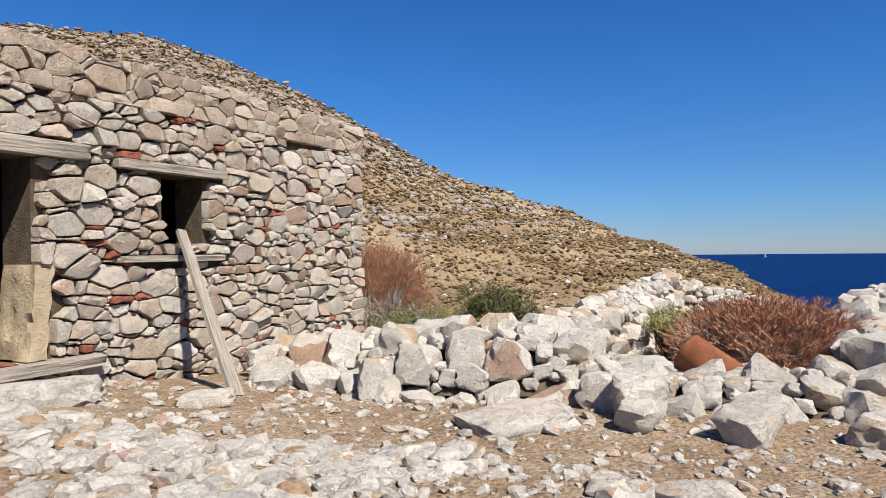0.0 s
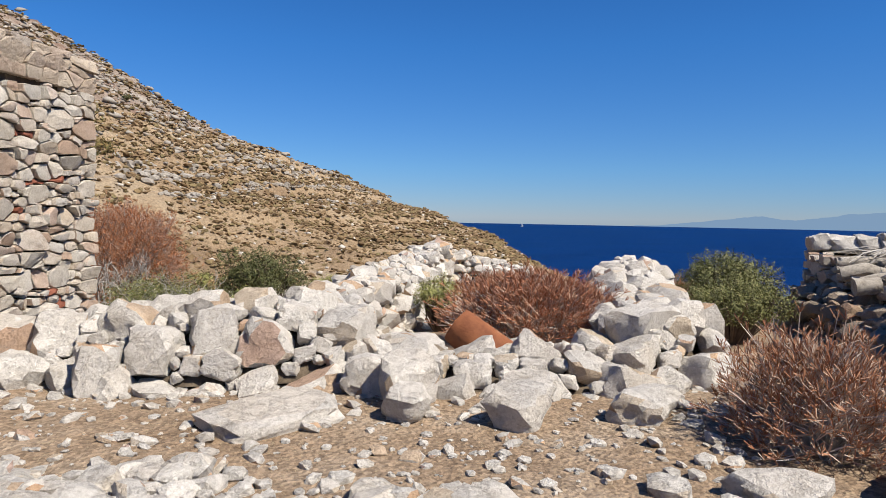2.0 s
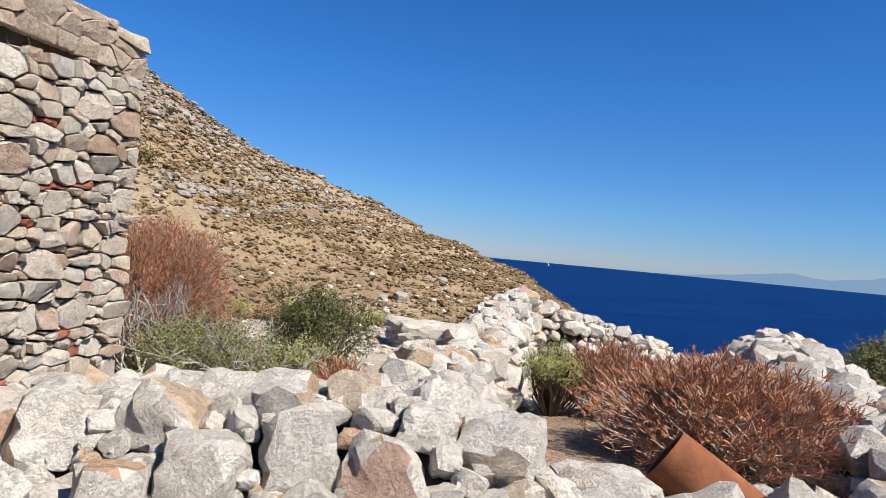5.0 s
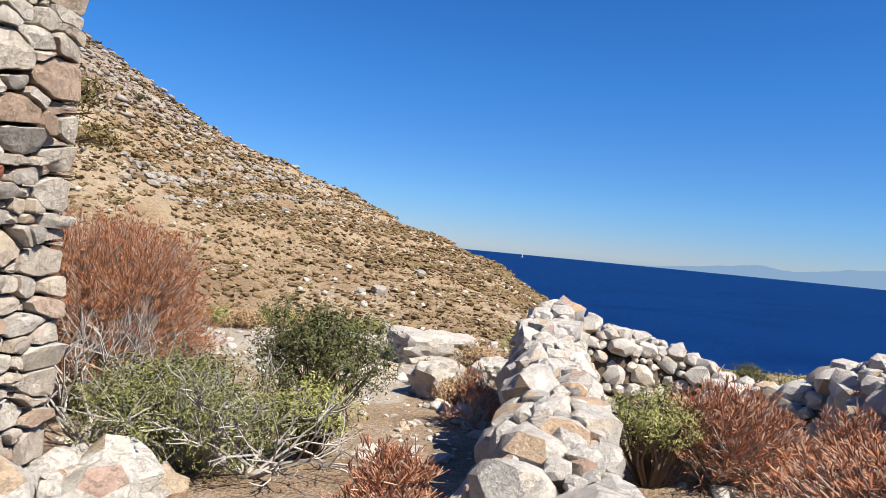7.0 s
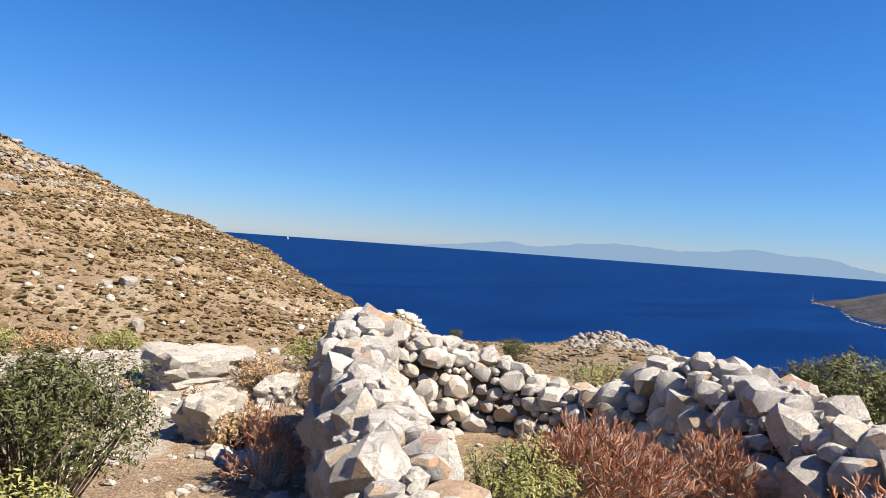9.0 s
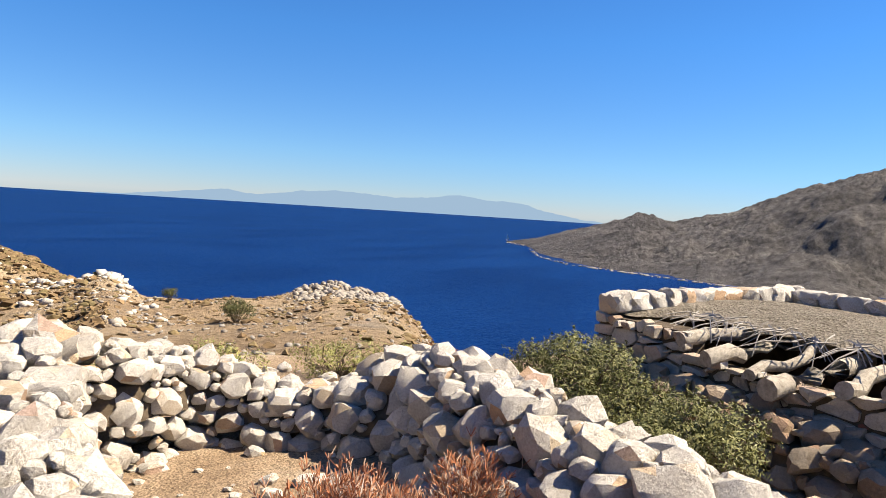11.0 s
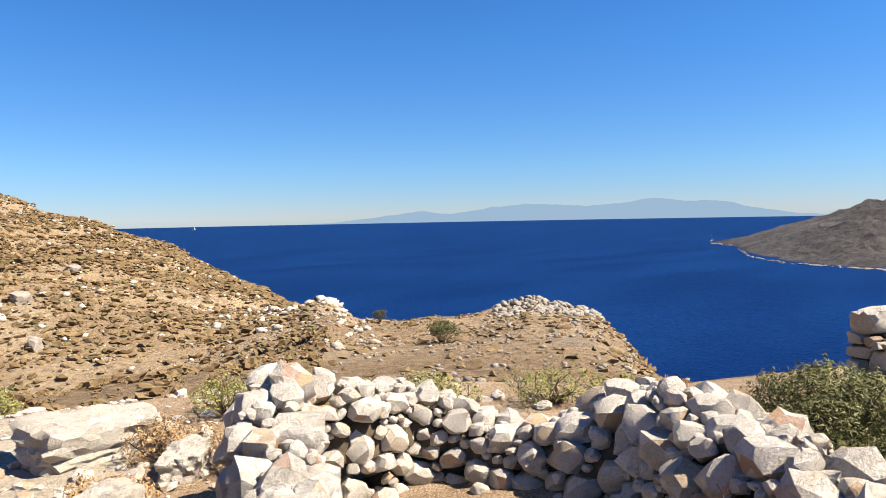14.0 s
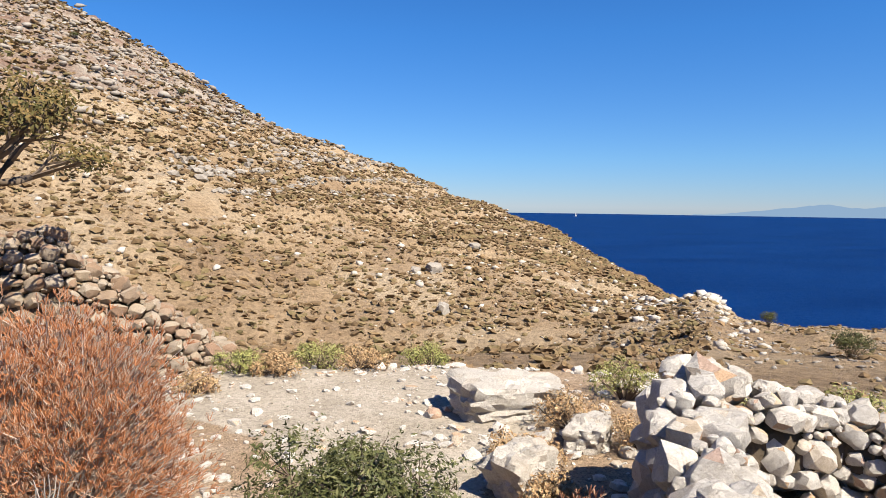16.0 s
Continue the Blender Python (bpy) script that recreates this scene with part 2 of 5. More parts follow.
GREY_STEM = plain("bleached_grey_branches", [(0, (0.46, 0.42, 0.38)), (1, (0.68, 0.64, 0.59))])
PINK_STEM = plain("pinkish_grey_stalks", [(0, (0.50, 0.34, 0.26)), (0.5, (0.70, 0.55, 0.46)), (1, (0.85, 0.75, 0.66))])
DARK_TWIG = plain("brown_twigs", [(0, (0.14, 0.10, 0.07)), (1, (0.24, 0.18, 0.13))])
LEAF_DARK = plain("dark_green_leaves", [(0, (0.075, 0.084, 0.028)), (0.6, (0.135, 0.148, 0.05)), (1, (0.22, 0.21, 0.085))], 0.6)
LEAF_LIGHT = plain("yellow_green_leaves", [(0, (0.26, 0.28, 0.08)), (0.6, (0.42, 0.42, 0.13)), (1, (0.56, 0.52, 0.22))], 0.6)
LEAF_MID = plain("olive_green_leaves", [(0, (0.14, 0.15, 0.048)), (0.6, (0.24, 0.245, 0.08)), (1, (0.36, 0.34, 0.15))], 0.6)
LEAF_DRY = plain("dry_russet_leaves", [(0, (0.48, 0.29, 0.15)), (0.6, (0.64, 0.42, 0.22)), (1, (0.74, 0.56, 0.32))], 0.8)
SCRUB = plain("olive_brown_scrub", [(0, (0.18, 0.12, 0.064)), (0.4, (0.28, 0.185, 0.10)), (0.75, (0.22, 0.175, 0.083)), (1, (0.38, 0.25, 0.135))], 0.9, 3.0)
SAIL = plain("white_sailcloth", [(0, (0.8, 0.8, 0.8)), (1, (0.82, 0.82, 0.82))])


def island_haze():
    """Plain far distance, outside the walk: pale blue-grey land, its sea haze painted as a flat glow."""
    m = bpy.data.materials.new("painted_haze_blue")
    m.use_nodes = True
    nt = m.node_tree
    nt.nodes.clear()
    # Emission, not a lamp: the even blue stands in for haze over the land
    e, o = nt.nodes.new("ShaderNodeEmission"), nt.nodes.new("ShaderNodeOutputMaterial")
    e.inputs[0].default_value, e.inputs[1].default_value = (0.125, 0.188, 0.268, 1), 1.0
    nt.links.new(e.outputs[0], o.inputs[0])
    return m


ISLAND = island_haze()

# ---- building blocks ----


def empty(name, x=0.0, y=0.0, z=0.0):
    ob = new(name)
    ob.location = (x, y, z)
    ob.empty_display_size = 0.2
    return ob


def mesh_of(name, verts, faces, material, smooth=False):
    me = bpy.data.meshes.new(name)
    me.from_pydata(verts, [], faces)
    me.materials.append(material)
    if smooth:
        me.polygons.foreach_set("use_smooth", [True] * len(me.polygons))
    me.update()
    return me


def hang(ob, parent):
    """Make ob a part of parent, keeping it where it is; parents have a plain place only."""
    ob.parent = parent
    ob.matrix_parent_inverse = Matrix.Translation(parent.location).inverted()
    return ob


def part(name, me, parent, label=""):
    ob = new(name, me)
    if parent:
        hang(ob, parent)
    return tagged(ob, label) if label else ob


def bm_part(name, bm, material, parent, label="", smooth=False):
    me = bpy.data.meshes.new(name)
    bm.to_mesh(me)
    bm.free()
    me.materials.append(material)
    if smooth:
        me.polygons.foreach_set("use_smooth", [True] * len(me.polygons))
        me.set_sharp_from_angle(angle=radians(35))
    return part(name, me, parent, label)


class Joined:
    """Collects many small pieces for one mesh."""

    def __init__(self):
        self.v, self.f, self.count = [], [], 0

    def add(self, verts, faces):
        self.v.extend(verts)
        self.f.extend(tuple(i + self.count for i in f) for f in faces)
        self.count += len(verts)

    def tube(self, pts, r0, r1, sides=3):
        pts = [Vector(p) for p in pts]
        rings = []
        for i, p in enumerate(pts):
            d = (pts[min(i + 1, len(pts) - 1)] - pts[max(i - 1, 0)]).normalized()
            a = d.orthogonal().normalized()
            b = d.cross(a)
            r = r0 + (r1 - r0) * i / (len(pts) - 1)
            rings.append([p + (a * math.cos(k * math.tau / sides) + b * math.sin(k * math.tau / sides)) * r for k in range(sides)])
        verts = [tuple(v) for ring in rings for v in ring]
        faces = []
        for i in range(len(pts) - 1):
            for k in range(sides):
                j = (k + 1) % sides
                faces.append((i * sides + k, i * sides + j, (i + 1) * sides + j, (i + 1) * sides + k))
        if sides > 2:
            faces.append(tuple(range((len(pts) - 1) * sides, len(pts) * sides)))
        if sides > 3:
            faces.append(tuple(reversed(range(sides))))
        self.add(verts, faces)

    def mesh(self, name, material, smooth=False):
        return mesh_of(name, self.v, self.f, material, smooth)


def rock_shape(seed, level, blocky, hard=9, rough=1.0):
    """A quarry-faced stone about 1 m across: a round solid cut by flat planes, slightly roughened."""
    r = random.Random(seed)
    planes = []
    for axis in range(3):
        for s in (-1, 1):
            v = Vector([r.gauss(0, 0.13 if blocky else 0.3) for _ in range(3)])
            v[axis] += s
            planes.append((v.normalized(), 0.5 * r.uniform(0.86, 1.0)))
    for _ in range(5 if blocky else 8):
        v = Vector([r.gauss(0, 1) for _ in range(3)]).normalized()
        planes.append((v, 0.5 * (r.uniform(1.12, 1.34) if hard > 30 else r.uniform(0.98, 1.22)) if blocky else 0.5 * r.uniform(0.85, 1.1)))
    bm = bmesh.new()
    if hard > 30:
        bmesh.ops.create_cube(bm, size=2)
        bmesh.ops.subdivide_edges(bm, edges=list(bm.edges), cuts=3, use_grid_fill=True)
    else:
        bmesh.ops.create_icosphere(bm, subdivisions=level, radius=1)
    off = Vector((seed * 3.7, seed * 1.3, 0))
    for v in bm.verts:
        d = v.co.normalized()
        reach = sum((n.dot(d) / h) ** hard for n, h in planes if n.dot(d) > 0.0) ** (-1 / hard)
        v.co = d * reach * (1.04 + rough * (0.10 * noise.noise(d * 1.9 + off) + 0.085 * noise.noise(d * 4.3 + off) + 0.045 * noise.noise(d * 9 + off)))
    return bm


def rock_set(name, seeds, level, blocky, material, hard=9, crease=40, rough=1.0):
    out = []
    for s in seeds:
        bm = rock_shape(s, level, blocky, hard, rough)
        me = bpy.data.meshes.new(name)
        bm.to_mesh(me)
        bm.free()
        me.materials.append(material)
        me.polygons.foreach_set("use_smooth", [True] * len(me.polygons))
        me.set_sharp_from_angle(angle=radians(crease))
        out.append(me)
    return out


BIG = rock_set("stone", range(1, 21), 3, True, WHITE_STONE, 15, 24, 1.3)
MID = rock_set("stone", range(21, 41), 2, True, WHITE_STONE, 15, 22, 1.5)
BOULDER = rock_set("boulder", range(141, 145), 4, True, PALE_ROCK, 12, 26, 1.9)
GREY_BOULDER = rock_set("boulder", range(145, 147), 3, True, ROCK, 12, 26, 1.7)
PALE_GREYS = rock_set("stone", range(121, 133), 2, True, BROWN_STONE, 15, 26, 1.4)


class Stones:
    """Places stones under a thing: the first ones as parts, the rest joined into one part for each material."""

    def __init__(self, thing, most=300):
        self.thing, self.most, self.n, self.rest = thing, most, 0, {}

    def put(self, me, m, near=True, name="stone"):
        if near and self.n < self.most:
            ob = new(name, me)
            ob.matrix_world = m
            hang(ob, self.thing)
            self.n += 1
        else:
            rest = self.rest.setdefault(me.materials[0].name, (me.materials[0], Joined()))[1]
            rest.add([tuple(m @ v.co) for v in me.vertices], [tuple(p.vertices) for p in me.polygons])

    def cut(self, verts, faces, material, m, near, name="stone"):
        """A stone of its own shape."""
        if near and self.n < self.most:
            me = mesh_of(name, verts, faces, material, True)
            me.set_sharp_from_angle(angle=radians(30))
            self.put(me, m, True, name)
        else:
            rest = self.rest.setdefault(material.name, (material, Joined()))[1]
            rest.add([tuple(m @ Vector(v)) for v in verts], faces)

    def done(self, label):
        for material, rest in self.rest.values():
            me = rest.mesh("stone_fill", material, True)
            me.set_sharp_from_angle(angle=radians(28))
            tagged(part("stone_fill", me, self.thing, "thin red tile shards in the joints" if material == TILE else label), kind="stuff")


def placed(x, y, z, sx, sy, sz, rz=0.0, rx=0.0, ry=0.0):
    return Matrix.LocRotScale((x, y, z), Euler((rx, ry, rz)), (sx, sy, sz))


# ---- the ground: one sheet round the ruins, the valley, the hill and the spit ----
CX, CY, SEA_Z = 1.5, 9.0, -42.0
RIDGE_AZ = (-180, -120, -60, -32, -25, -18.6, -14, -9, -6.4, -0.4, 5.5, 10.2, 13.3, 19.7, 24.7, 29.1, 32.7, 35.7, 38.2, 41.7, 48, 53.4, 58.2, 60.5, 62.8, 66, 80, 110, 140, 180)
RIDGE_EL = (2, 8, 14, 16.4, 16.9, 15.3, 13.8, 11.6, 10.1, 6.6, 4.5, 3.1, 1.6, -0.45, -2.7, -5.4, -7.0, -7.0, -8.7, -8.8, -8.4, -7.05, -7.9, -10.0, -13, -15, -16, -14, -6, 2)
RIDGE_R = (150, 180, 240, 250, 250, 250, 245, 240, 235, 230, 240, 255, 245, 210, 185, 160, 135, 115, 100, 95, 90, 86, 78, 70, 55, 42, 30, 30, 60, 150)
EYE_Z = 2.55


def ease(a, b, v):
    k = min(max((v - a) / (b - a), 0.0), 1.0)
    return k * k * (3 - 2 * k)


def height(x, y):
    dx, dy = x - CX, y - CY
    r = math.hypot(dx, dy)
    az = math.degrees(math.atan2(dx, dy))
    z = -0.85 * ease(7.6, 16.0, y) * ease(-7, -1, x)
    z += 0.28 * ease(0.2, -3.2, x) * ease(10, 5, y)
    z -= 0.45 * ease(6.0, 9.0, x) * ease(13.0, 7.0, y)
    z += 0.9 * ease(-1.5, -7.0, x) * ease(16, 24, y)
    z += 0.42 * math.exp(-((x - 1.9) ** 2 + (y - 8.9) ** 2) / 0.8)
    z += 0.035 * noise.noise((x * 0.9, y * 0.9, 0)) + 0.015 * noise.noise((x * 3, y * 3, 4))
    if r > 12:
        el = math.radians(float(np.interp(az, RIDGE_AZ, RIDGE_EL)))
        rr = float(np.interp(az, RIDGE_AZ, RIDGE_R))
        top = EYE_Z + math.tan(el) * rr
        deep = ease(38, 24, az) * ease(-75, -40, az)
        flat = ease(60, 80, az) + ease(-60, -100, az)
        rim = z
        k = min(max((r - 14) / 10, 0), 1)
        low = -3.4
        z25 = rim + (low - rim) * k * (1 - min(flat, 1) * 0.5)
        if r <= 24:
            z = z25
        else:
            t = min((r - 24) / (rr - 24), 1.0)
            straight = z25 + (top - z25) * t
            t2 = min(max((r - 68) / (rr - 68), 0.0), 1.0)
            valley = z25 + (-12.5 - z25) * ease(24, 62, r)
            sunk = valley + (top + 12.5) * t2 ** 0.95 if r > 62 else valley
            z = straight * (1 - deep) + sunk * deep
            if r > rr:
                z = top - (r - rr) * (0.9 if az > 30 else 0.35)
        grain = min((r - 12) / 60, 1.0)
        high = ease(0, 45, z + 6)
        z += grain * (1.2 * noise.noise((x * 0.05, y * 0.05, 1)) + 0.5 * noise.noise((x * 0.17, y * 0.17, 2)) + (0.35 + 1.6 * high) * noise.noise((x * 0.33, y * 0.33, 3)))
        if deep > 0.5 and r > 120:
            z += 0.8 * ease(0.45, 0.6, math.sin(z * 0.9) * 0.5 + 0.5) * ease(-4, 6, az)
    return max(z, SEA_Z - 12)


def ground_sheet():
    radii = [0.0] + list(np.arange(0.35, 15.5, 0.2)) + list(np.geomspace(15.7, 420, 170))
    steps = 600
    verts, faces = [(CX, CY, height(CX, CY))], []
    path, hill, bare = [0.0], [0.0], [0.0]
    for r in radii[1:]:
        for k in range(steps):
            a = k * math.tau / steps
            x, y = CX + r * math.sin(a), CY + r * math.cos(a)
            z = height(x, y)
            verts.append((x, y, z))
            mid = 3.0 + (0.18 * (y - 16) if y < 19 else 0.54 - 0.35 * (y - 19))
            wide = 0.9 + 0.55 * max(0, min(y - 16.5, 5))
            path.append(ease(wide + 0.5, wide - 0.5, abs(x - mid)) * ease(14.5, 17.0, y) * ease(23.6, 22.6, y) if r < 30 else 0.0)
            hill.append(ease(15, 27, r))
            bare.append(ease(18, 34, z) if r > 60 else 0.0)
    for k in range(steps):
        faces.append((0, 1 + (k + 1) % steps, 1 + k))
    for i in range(len(radii) - 2):
        for k in range(steps):
            j = (k + 1) % steps
            a, b = 1 + i * steps, 1 + (i + 1) * steps
            faces.append((a + k, a + j, b + j, b + k))
    me = mesh_of("ground", verts, faces, GROUND, True)
    for name, values in (("path", path), ("hill", hill), ("bare", bare)):
        me.attributes.new(name, "FLOAT", "POINT").data.foreach_set("value", values)
    tagged(new("ground", me), "stony dry soil with pale gravel path and ochre scrub hillside", "ground", kind="structure")


ground_sheet()


def sea_sheet():
    verts, faces = [(0, 0, SEA_Z)], []
    radii, steps = (60, 150, 400, 1000, 2500, 4880), 128
    for r in radii:
        verts += [(r * math.sin(k * math.tau / steps), r * math.cos(k * math.tau / steps), SEA_Z) for k in range(steps)]
    for k in range(steps):
        faces.append((0, 1 + (k + 1) % steps, 1 + k))
    for i in range(len(radii) - 1):
        for k in range(steps):
            a, b, j = 1 + i * steps, 1 + (i + 1) * steps, (k + 1) % steps
            faces.append((a + k, a + j, b + j, b + k))
    tagged(new("water", mesh_of("water", verts, faces, SEA, True)), "calm deep blue sea reaching to the horizon", "sea", kind="structure")


sea_sheet()


def far_mountain():
    """The mountainside and headland across the bay."""
    az_k = (67.2, 68.5, 69.7, 72, 74.9, 77.5, 80.4, 84.3, 88.7, 93, 98.8, 101.5, 106.6, 120, 150)
    el_k = (-2.45, -2.2, -2.0, -1.25, -0.44, 0.48, 0.02, 0.95, 2.96, 4.23, 6.3, 8.26, 10.4, 14, 15)
    near_k = (990, 930, 720, 640, 610, 592, 570, 548, 505, 470, 420, 400, 370, 330, 300)
    far_k = (1010, 1000, 1000, 1010, 1020, 1040, 1050, 1060, 1080, 1060, 1020, 1000, 960, 850, 800)
    verts, faces, rows = [], [], 110
    azs = np.arange(67.0, 150.1, 0.18)
    for az in azs:
        el, r0, r1 = (float(np.interp(az, az_k, k)) for k in (el_k, near_k, far_k))
        top = EYE_Z + math.tan(radians(el)) * r1
        for i in range(rows):
            t = i / (rows - 10)
            r = r0 - 20 + (r1 - r0 + 20) * t
            x, y = CX + r * math.sin(radians(az)), CY + r * math.cos(radians(az))
            steep = 0.65 * ease(88, 97, az)
            z = SEA_Z - 4 + (top - SEA_Z + 4) * ((1 - steep) * t ** 0.9 + steep * ease(0.30, 0.85, t) if t < 1 else 1 - (t - 1) * 0.6)
            amp = min(t * 4, 1) * ease(67, 80, az)
            gully = abs(noise.noise((x * 0.006, y * 0.012, 3)))
            z += amp * (-78 * (0.32 - gully) * ease(82, 96, az) * math.sin(min(t, 1) * math.pi) + (1 - 0.7 * min(t, 1)) * 12 * noise.noise((x * 0.014, y * 0.02, 1)) + (1 - 0.6 * min(t, 1)) * 8 * noise.noise((x * 0.04, y * 0.045, 2)) + 4 * noise.noise((x * 0.11, y * 0.11, 2)))
            verts.append((x, y, z))
    for k in range(len(azs) - 1):
        for i in range(rows - 1):
            a = k * rows + i
            faces.append((a, a + 1, a + rows + 1, a + rows))
    tagged(new("mountain", mesh_of("mountain", verts, faces, FAR, True)), "bare grey-brown mountainside falling to a low headland", "mountain", kind="structure")
    r = random.Random(12)
    j = Joined()
    for _ in range(200):
        az = 67.0 + 36 * r.random() ** 1.3
        d = float(np.interp(az, az_k, near_k)) - 12 + r.uniform(-6, 8)
        bm = rock_shape(300 + r.randrange(5), 1, True)
        w = r.uniform(1.0, 3.4)
        m = placed(CX + d * math.sin(radians(az)), CY + d * math.cos(radians(az)), SEA_Z + 0.2, w * 1.6, w, w * r.uniform(0.4, 0.8), r.uniform(0, 6.3))
        j.add([tuple(m @ v.co) for v in bm.verts], [tuple(v.index for v in q.verts) for q in bm.faces])
        bm.free()
    tagged(new("shore_rocks", j.mesh("shore_rocks", ROCK)), "pale rocks along the waterline of the headland", "rocks", kind="stuff")


far_mountain()


def far_islands():
    az_k = (10, 24, 36, 41, 43.2, 46, 49, 52.3, 57.3, 60, 62.7, 65, 67.3, 70, 73, 78)
    el_k = (-0.7, -0.7, -0.45, 0.1, 0.42, 0.12, 0.55, 0.88, 0.6, 0.75, 1.15, 0.8, 0.85, 0.2, -0.3, -0.7)
    azs = np.arange(10, 78.1, 0.25)
    verts, faces = [], []
    for az in azs:
        el = float(np.interp(az, az_k, el_k)) + 0.10 * noise.noise((az * 0.9, 0, 5)) + 0.05 * noise.noise((az * 3, 0, 2))
        x, y = 4780 * math.sin(radians(az)), 4780 * math.cos(radians(az))
        verts += [(x, y, SEA_Z - 5), (x, y, max(EYE_Z + math.tan(radians(el)) * 4780, SEA_Z - 4))]
    for k in range(len(azs) - 1):
        a = 2 * k
        faces.append((a, a + 2, a + 3, a + 1))
    tagged(new("backdrop", mesh_of("backdrop", verts, faces, ISLAND)), "far islands on the horizon, haze painted as blue glow", "islands", kind="structure")


far_islands()

# ---- ruined house with the plank ----
HC, HD = Vector((-0.19, 11.26, 0)), Vector((-0.455, -0.89, 0)).normalized()
HN = Vector((-HD.y, HD.x, 0)) * -1
HN = HN if HN.x > 0 else -HN
HOUSE_L, HOUSE_TOP = 7.6, 3.42
DOOR, WINDOW = (5.28, 6.28, 0.5, 2.36), (3.24, 3.82, 1.56, 2.34)


def wall_frame(origin, along, out):
    """Axes of a wall: x along, y outwards, z up."""
    return Matrix(((along.x, out.x, 0, origin.x), (along.y, out.y, 0, origin.y), (0, 0, 1, origin.z), (0, 0, 0, 1)))


def box(bm, f, u0, u1, v0, v1, z0, z1):
    m = f @ placed((u0 + u1) / 2, (v0 + v1) / 2, (z0 + z1) / 2, u1 - u0, v1 - v0, z1 - z0)
    bmesh.ops.create_cube(bm, size=1, matrix=m)


def clipped(poly, nx, nz, d):
    """The part of a flat polygon on the side nx * u + nz * z <= d."""
    out = []
    for i, (u, z) in enumerate(poly):
        u2, z2 = poly[(i + 1) % len(poly)]
        a, b = nx * u + nz * z - d, nx * u2 + nz * z2 - d
        if a <= 0:
            out.append((u, z))
        if (a < 0 < b) or (b < 0 < a):
            k = a / (a - b)
            out.append((u + (u2 - u) * k, z + (z2 - z) * k))
    return out


